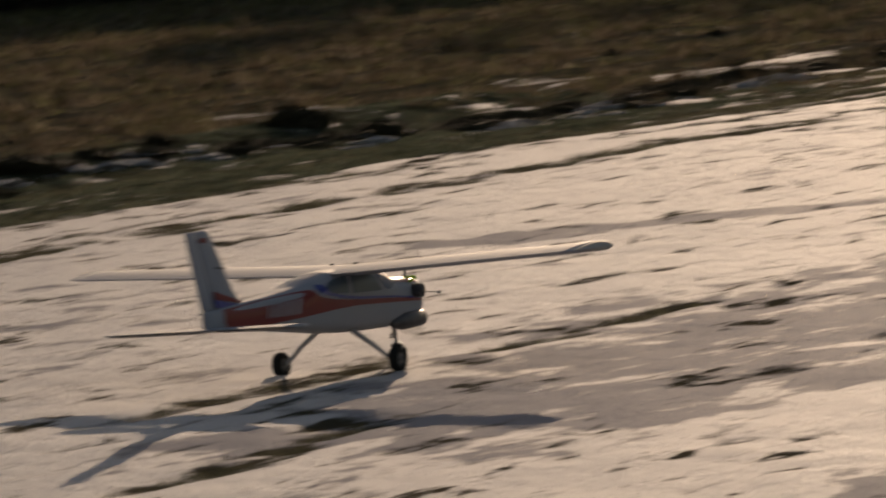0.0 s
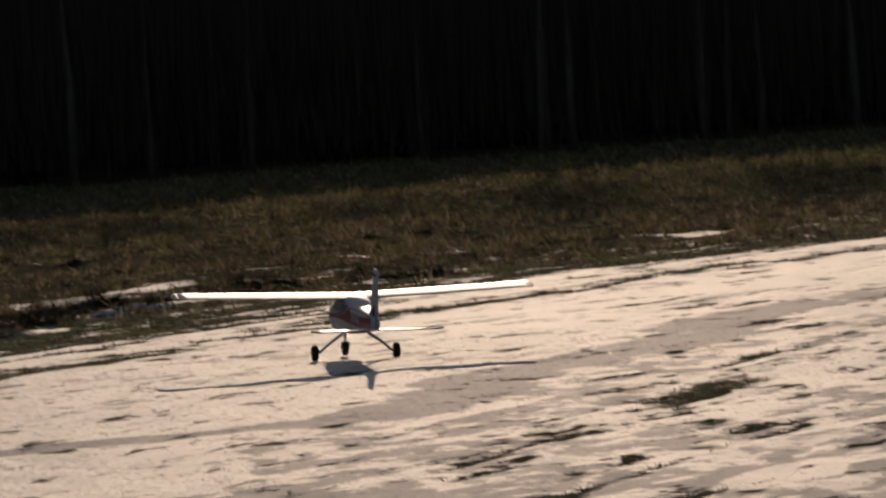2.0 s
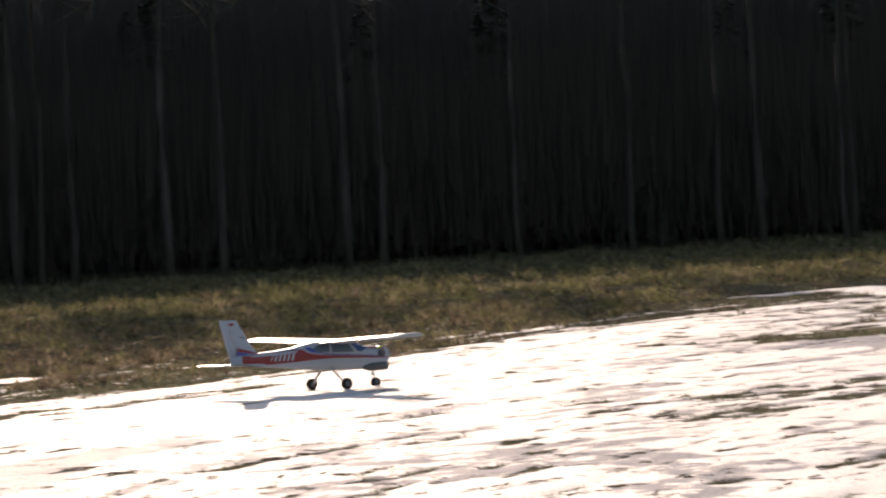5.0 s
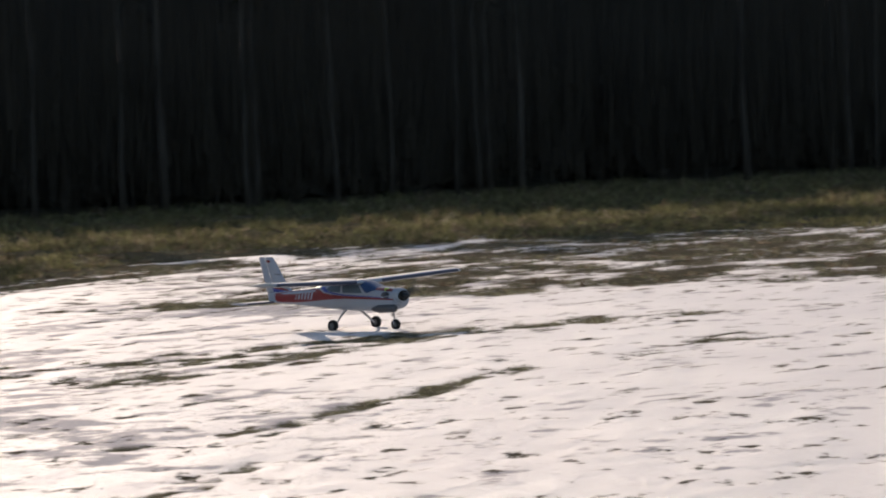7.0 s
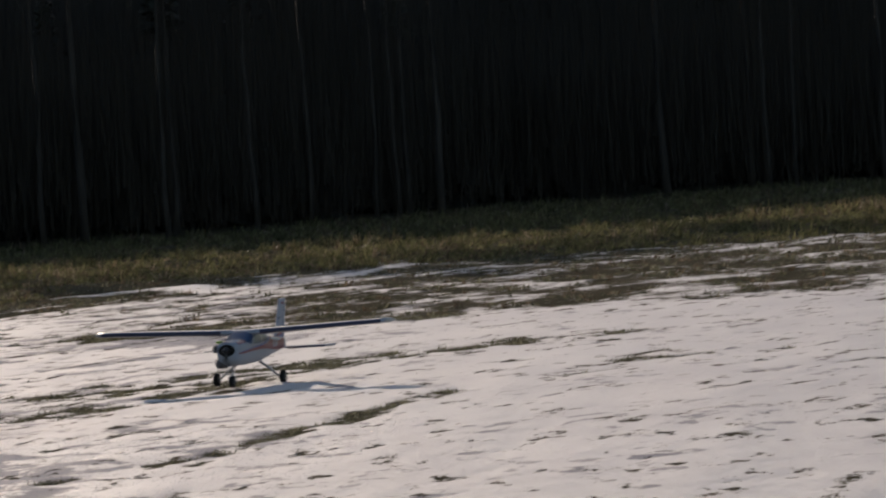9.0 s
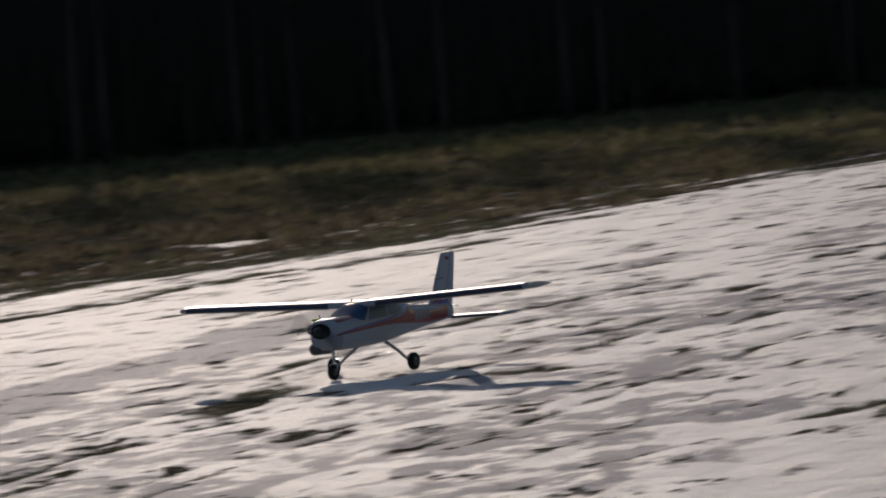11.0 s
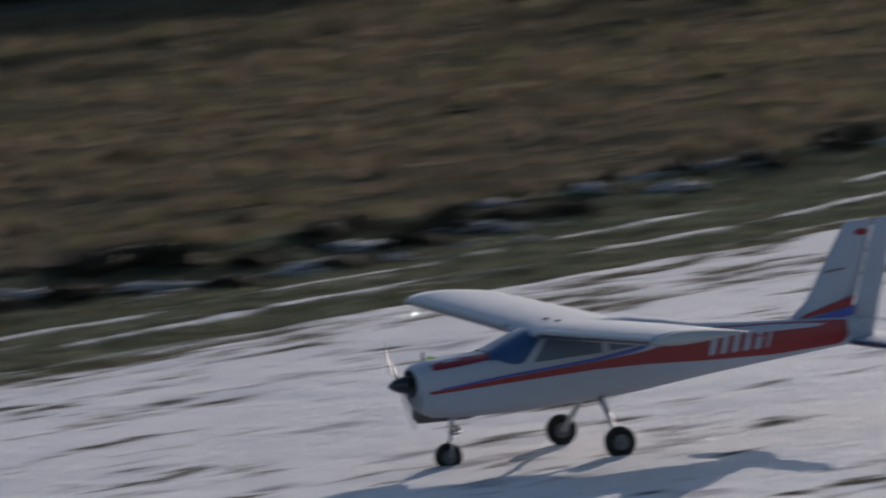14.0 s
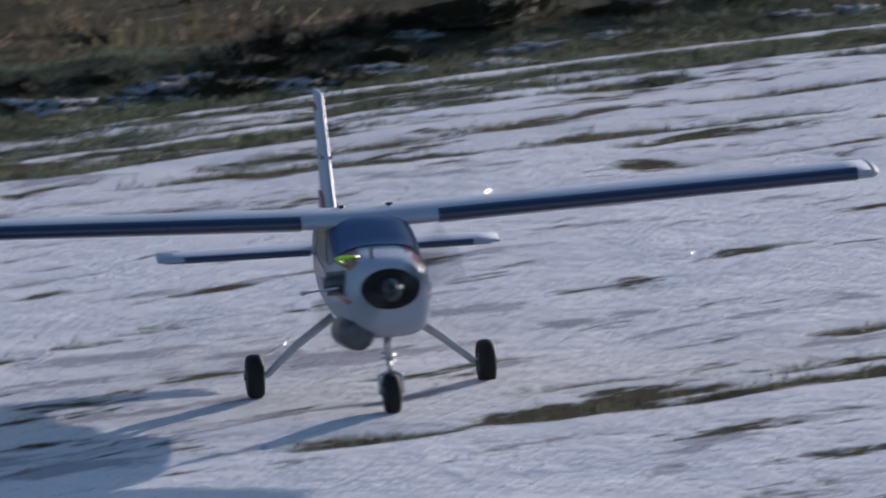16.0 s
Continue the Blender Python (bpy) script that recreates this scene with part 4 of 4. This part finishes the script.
        for x, z, w, h in ((-0.628, 0.378, 0.030, 0.007),):
            loft(bm, [[(x + w / 2 * math.cos(a), s * y, z + h * math.sin(a)) for a in [k * math.tau / 16 for k in range(16)]] for y in (0.004, 0.0078)])
        part("emblem", bm, RED, plane, "small red emblem")
        bm = bmesh.new()
        loft(bm, [[(-0.560 + dx, s * y, 0.305 + dz) for dx, dz in ((0.022, -0.003), (-0.022, 0.001), (-0.022, 0.005), (0.022, 0.001))] for y in (0.005, 0.0088)])
        part("lettering_bar", bm, HUB, plane, "small grey lettering")
    # tailplane
    def tail_at(y):
        return -0.575 - 0.05 * abs(y), 0.115 - 0.05 * abs(y), 0.154, 0.011

    bm = bmesh.new()
    loft(bm, [[(x, y, z + 0.05 * (-0.58 - x)) for x, y, z in foil_ring(-0.265 + 0.53 * k / 16, *tail_at(-0.265 + 0.53 * k / 16), n=8)] for k in range(17)])
    part("tailplane", bm, WHITE, plane, "white tailplane", True)
    for s in (1, -1):
        bm = bmesh.new()
        sheet = [[(lead - chord * f, s * y, z + 0.05 * (-0.58 - lead + chord * f) - 0.0075 + 0.004 * f) for f in (0.2, 0.45, 0.7, 0.96)]
                 for y in (0.035, 0.12, 0.20, 0.255) for lead, chord, z, _ in (tail_at(y),)]
        rows = [[bm.verts.new(p) for p in row] for row in sheet]
        for r0, r1 in zip(rows, rows[1:]):
            for k in range(3):
                bm.faces.new((r0[k], r0[k + 1], r1[k + 1], r1[k]))
        bmesh.ops.solidify(bm, geom=bm.faces[:], thickness=0.0012)
        part("tail_underside", bm, NAVY, plane, "dark underside of the tailplane")
        edge_band("tail_edge_band", plane, s * 0.03, s * 0.225, at=tail_at, reach=0.2)
    bm = bmesh.new()
    tube(bm, ((-0.60, 0.014, 0.195), (-0.645, 0.020, 0.199), (-0.665, 0.016, 0.190)), (0.0016, 0.0016, 0.0016), 6)
    part("control_horn", bm, STEEL, plane)
    # landing gear
    for s in (1, -1):
        bm = bmesh.new()
        tube(bm, ((-0.012, s * 0.050, 0.112), (-0.008, s * 0.105, 0.074), (0.0, s * 0.152, 0.034), (0.0, s * 0.172, 0.0325)), (0.0068, 0.0062, 0.005, 0.004), 10)
        part("gear_leg", bm, PALE, plane, "slanted pale grey main gear leg", True)
    bm = bmesh.new()
    tube(bm, ((0.290, 0, 0.120), (0.297, 0, 0.075)), (0.0065, 0.006), 10)
    tube(bm, ((0.297, 0, 0.078), (0.300, 0, 0.055)), (0.0042, 0.0042), 8)
    coil = [(0.297 - 0.012 + 0.009 * math.cos(k), 0.009 * math.sin(k), 0.072 + 0.0012 * k) for k in range(14)]
    tube(bm, coil, [0.0022] * 14, 6)
    for s in (1, -1):
        tube(bm, ((0.300, 0, 0.060), (0.301, s * 0.016, 0.054), (0.307, s * 0.016, 0.028)), (0.003, 0.003, 0.003), 6)
    part("nose_gear_leg", bm, STEEL, plane, "steel nose gear leg with coil spring", True)
    wheels = [(wheel(plane, 0.0325, 0.026), (0.0, 0.170, 0.0325)), (wheel(plane, 0.0325, 0.026), (0.0, -0.170, 0.0325)), (wheel(plane, 0.0285, 0.024), (0.307, 0.0, 0.0285))]
    return plane, propeller, wheels


plane, propeller, wheels = build_airplane()

# seconds, x, y, heading, roll, pitch of the model airplane on the ground
PLANE_ROWS = (
    (0.00, -6.926, 15.715, 83.7, -1.5, -1.2),
    (0.50, -6.889, 18.584, 96.7, -2.0, 0.4),
    (1.00, -7.139, 21.437, 103.1, 2.0, -0.9),
    (1.50, -7.768, 24.133, 111.1, 0.1, 0.1),
    (2.00, -8.726, 26.651, 116.2, 1.7, 1.2),
    (2.50, -9.600, 28.848, 102.6, -1.7, 0.2),
    (3.00, -9.977, 30.785, 89.5, 1.5, 1.0),
    (3.50, -9.845, 32.558, 80.0, -0.9, -0.8),
    (4.00, -9.389, 34.122, 68.3, -1.0, 0.5),
    (4.50, -8.794, 35.280, 54.7, 0.2, 0.6),
    (5.00, -8.037, 36.216, 46.7, -0.8, -1.2),
    (6.25, -6.130, 37.450, -11.0, 0.0, 0.0),
    (7.50, -4.030, 36.000, -62.0, 1.0, 0.0),
    (8.00, -3.930, 35.700, -93.0, 0.2, 1.1),
    (9.25, -4.550, 32.200, -99.0, 0.0, 0.0),
    (10.50, -5.500, 26.964, -97.5, 1.9, -0.0),
    (11.00, -6.150, 24.465, -105.2, 0.6, -0.2),
    (11.50, -6.710, 21.793, -95.6, -0.3, -1.2),
    (12.00, -6.963, 19.025, -89.4, -0.2, -0.1),
    (12.50, -7.107, 16.566, -98.8, 1.3, 0.7),
    (13.00, -7.317, 14.288, -92.6, -1.6, -0.5),
    (13.50, -7.602, 12.483, -109.6, -0.3, 0.9),
    (14.00, -8.097, 11.129, -123.9, -0.9, -0.6),
    (14.50, -8.670, 9.752, -102.3, -0.8, -0.5),
    (15.00, -8.818, 7.981, -76.0, -1.1, -1.2),
    (15.50, -8.549, 6.445, -52.8, 0.7, -0.1),
    (16.00, -8.095, 5.660, -29.8, -0.6, 1.2),
)

def motions():
    """The airplane taxies; its propeller and wheels turn on it."""
    walk(plane, [(t, pose(x, y, -0.004, roll, -nose, heading)) for t, x, y, heading, roll, nose in PLANE_ROWS])
    walk(propeller, [(k / FPS, pose(0.390, 0, 0.184, 88 * k % 360, 0, 0)) for k in range(16 * FPS + 1)])
    for ob, place in wheels:
        walk(ob, [(k * 0.1, pose(*place, 0, 74 * k % 360, 0)) for k in range(161)])


motions()
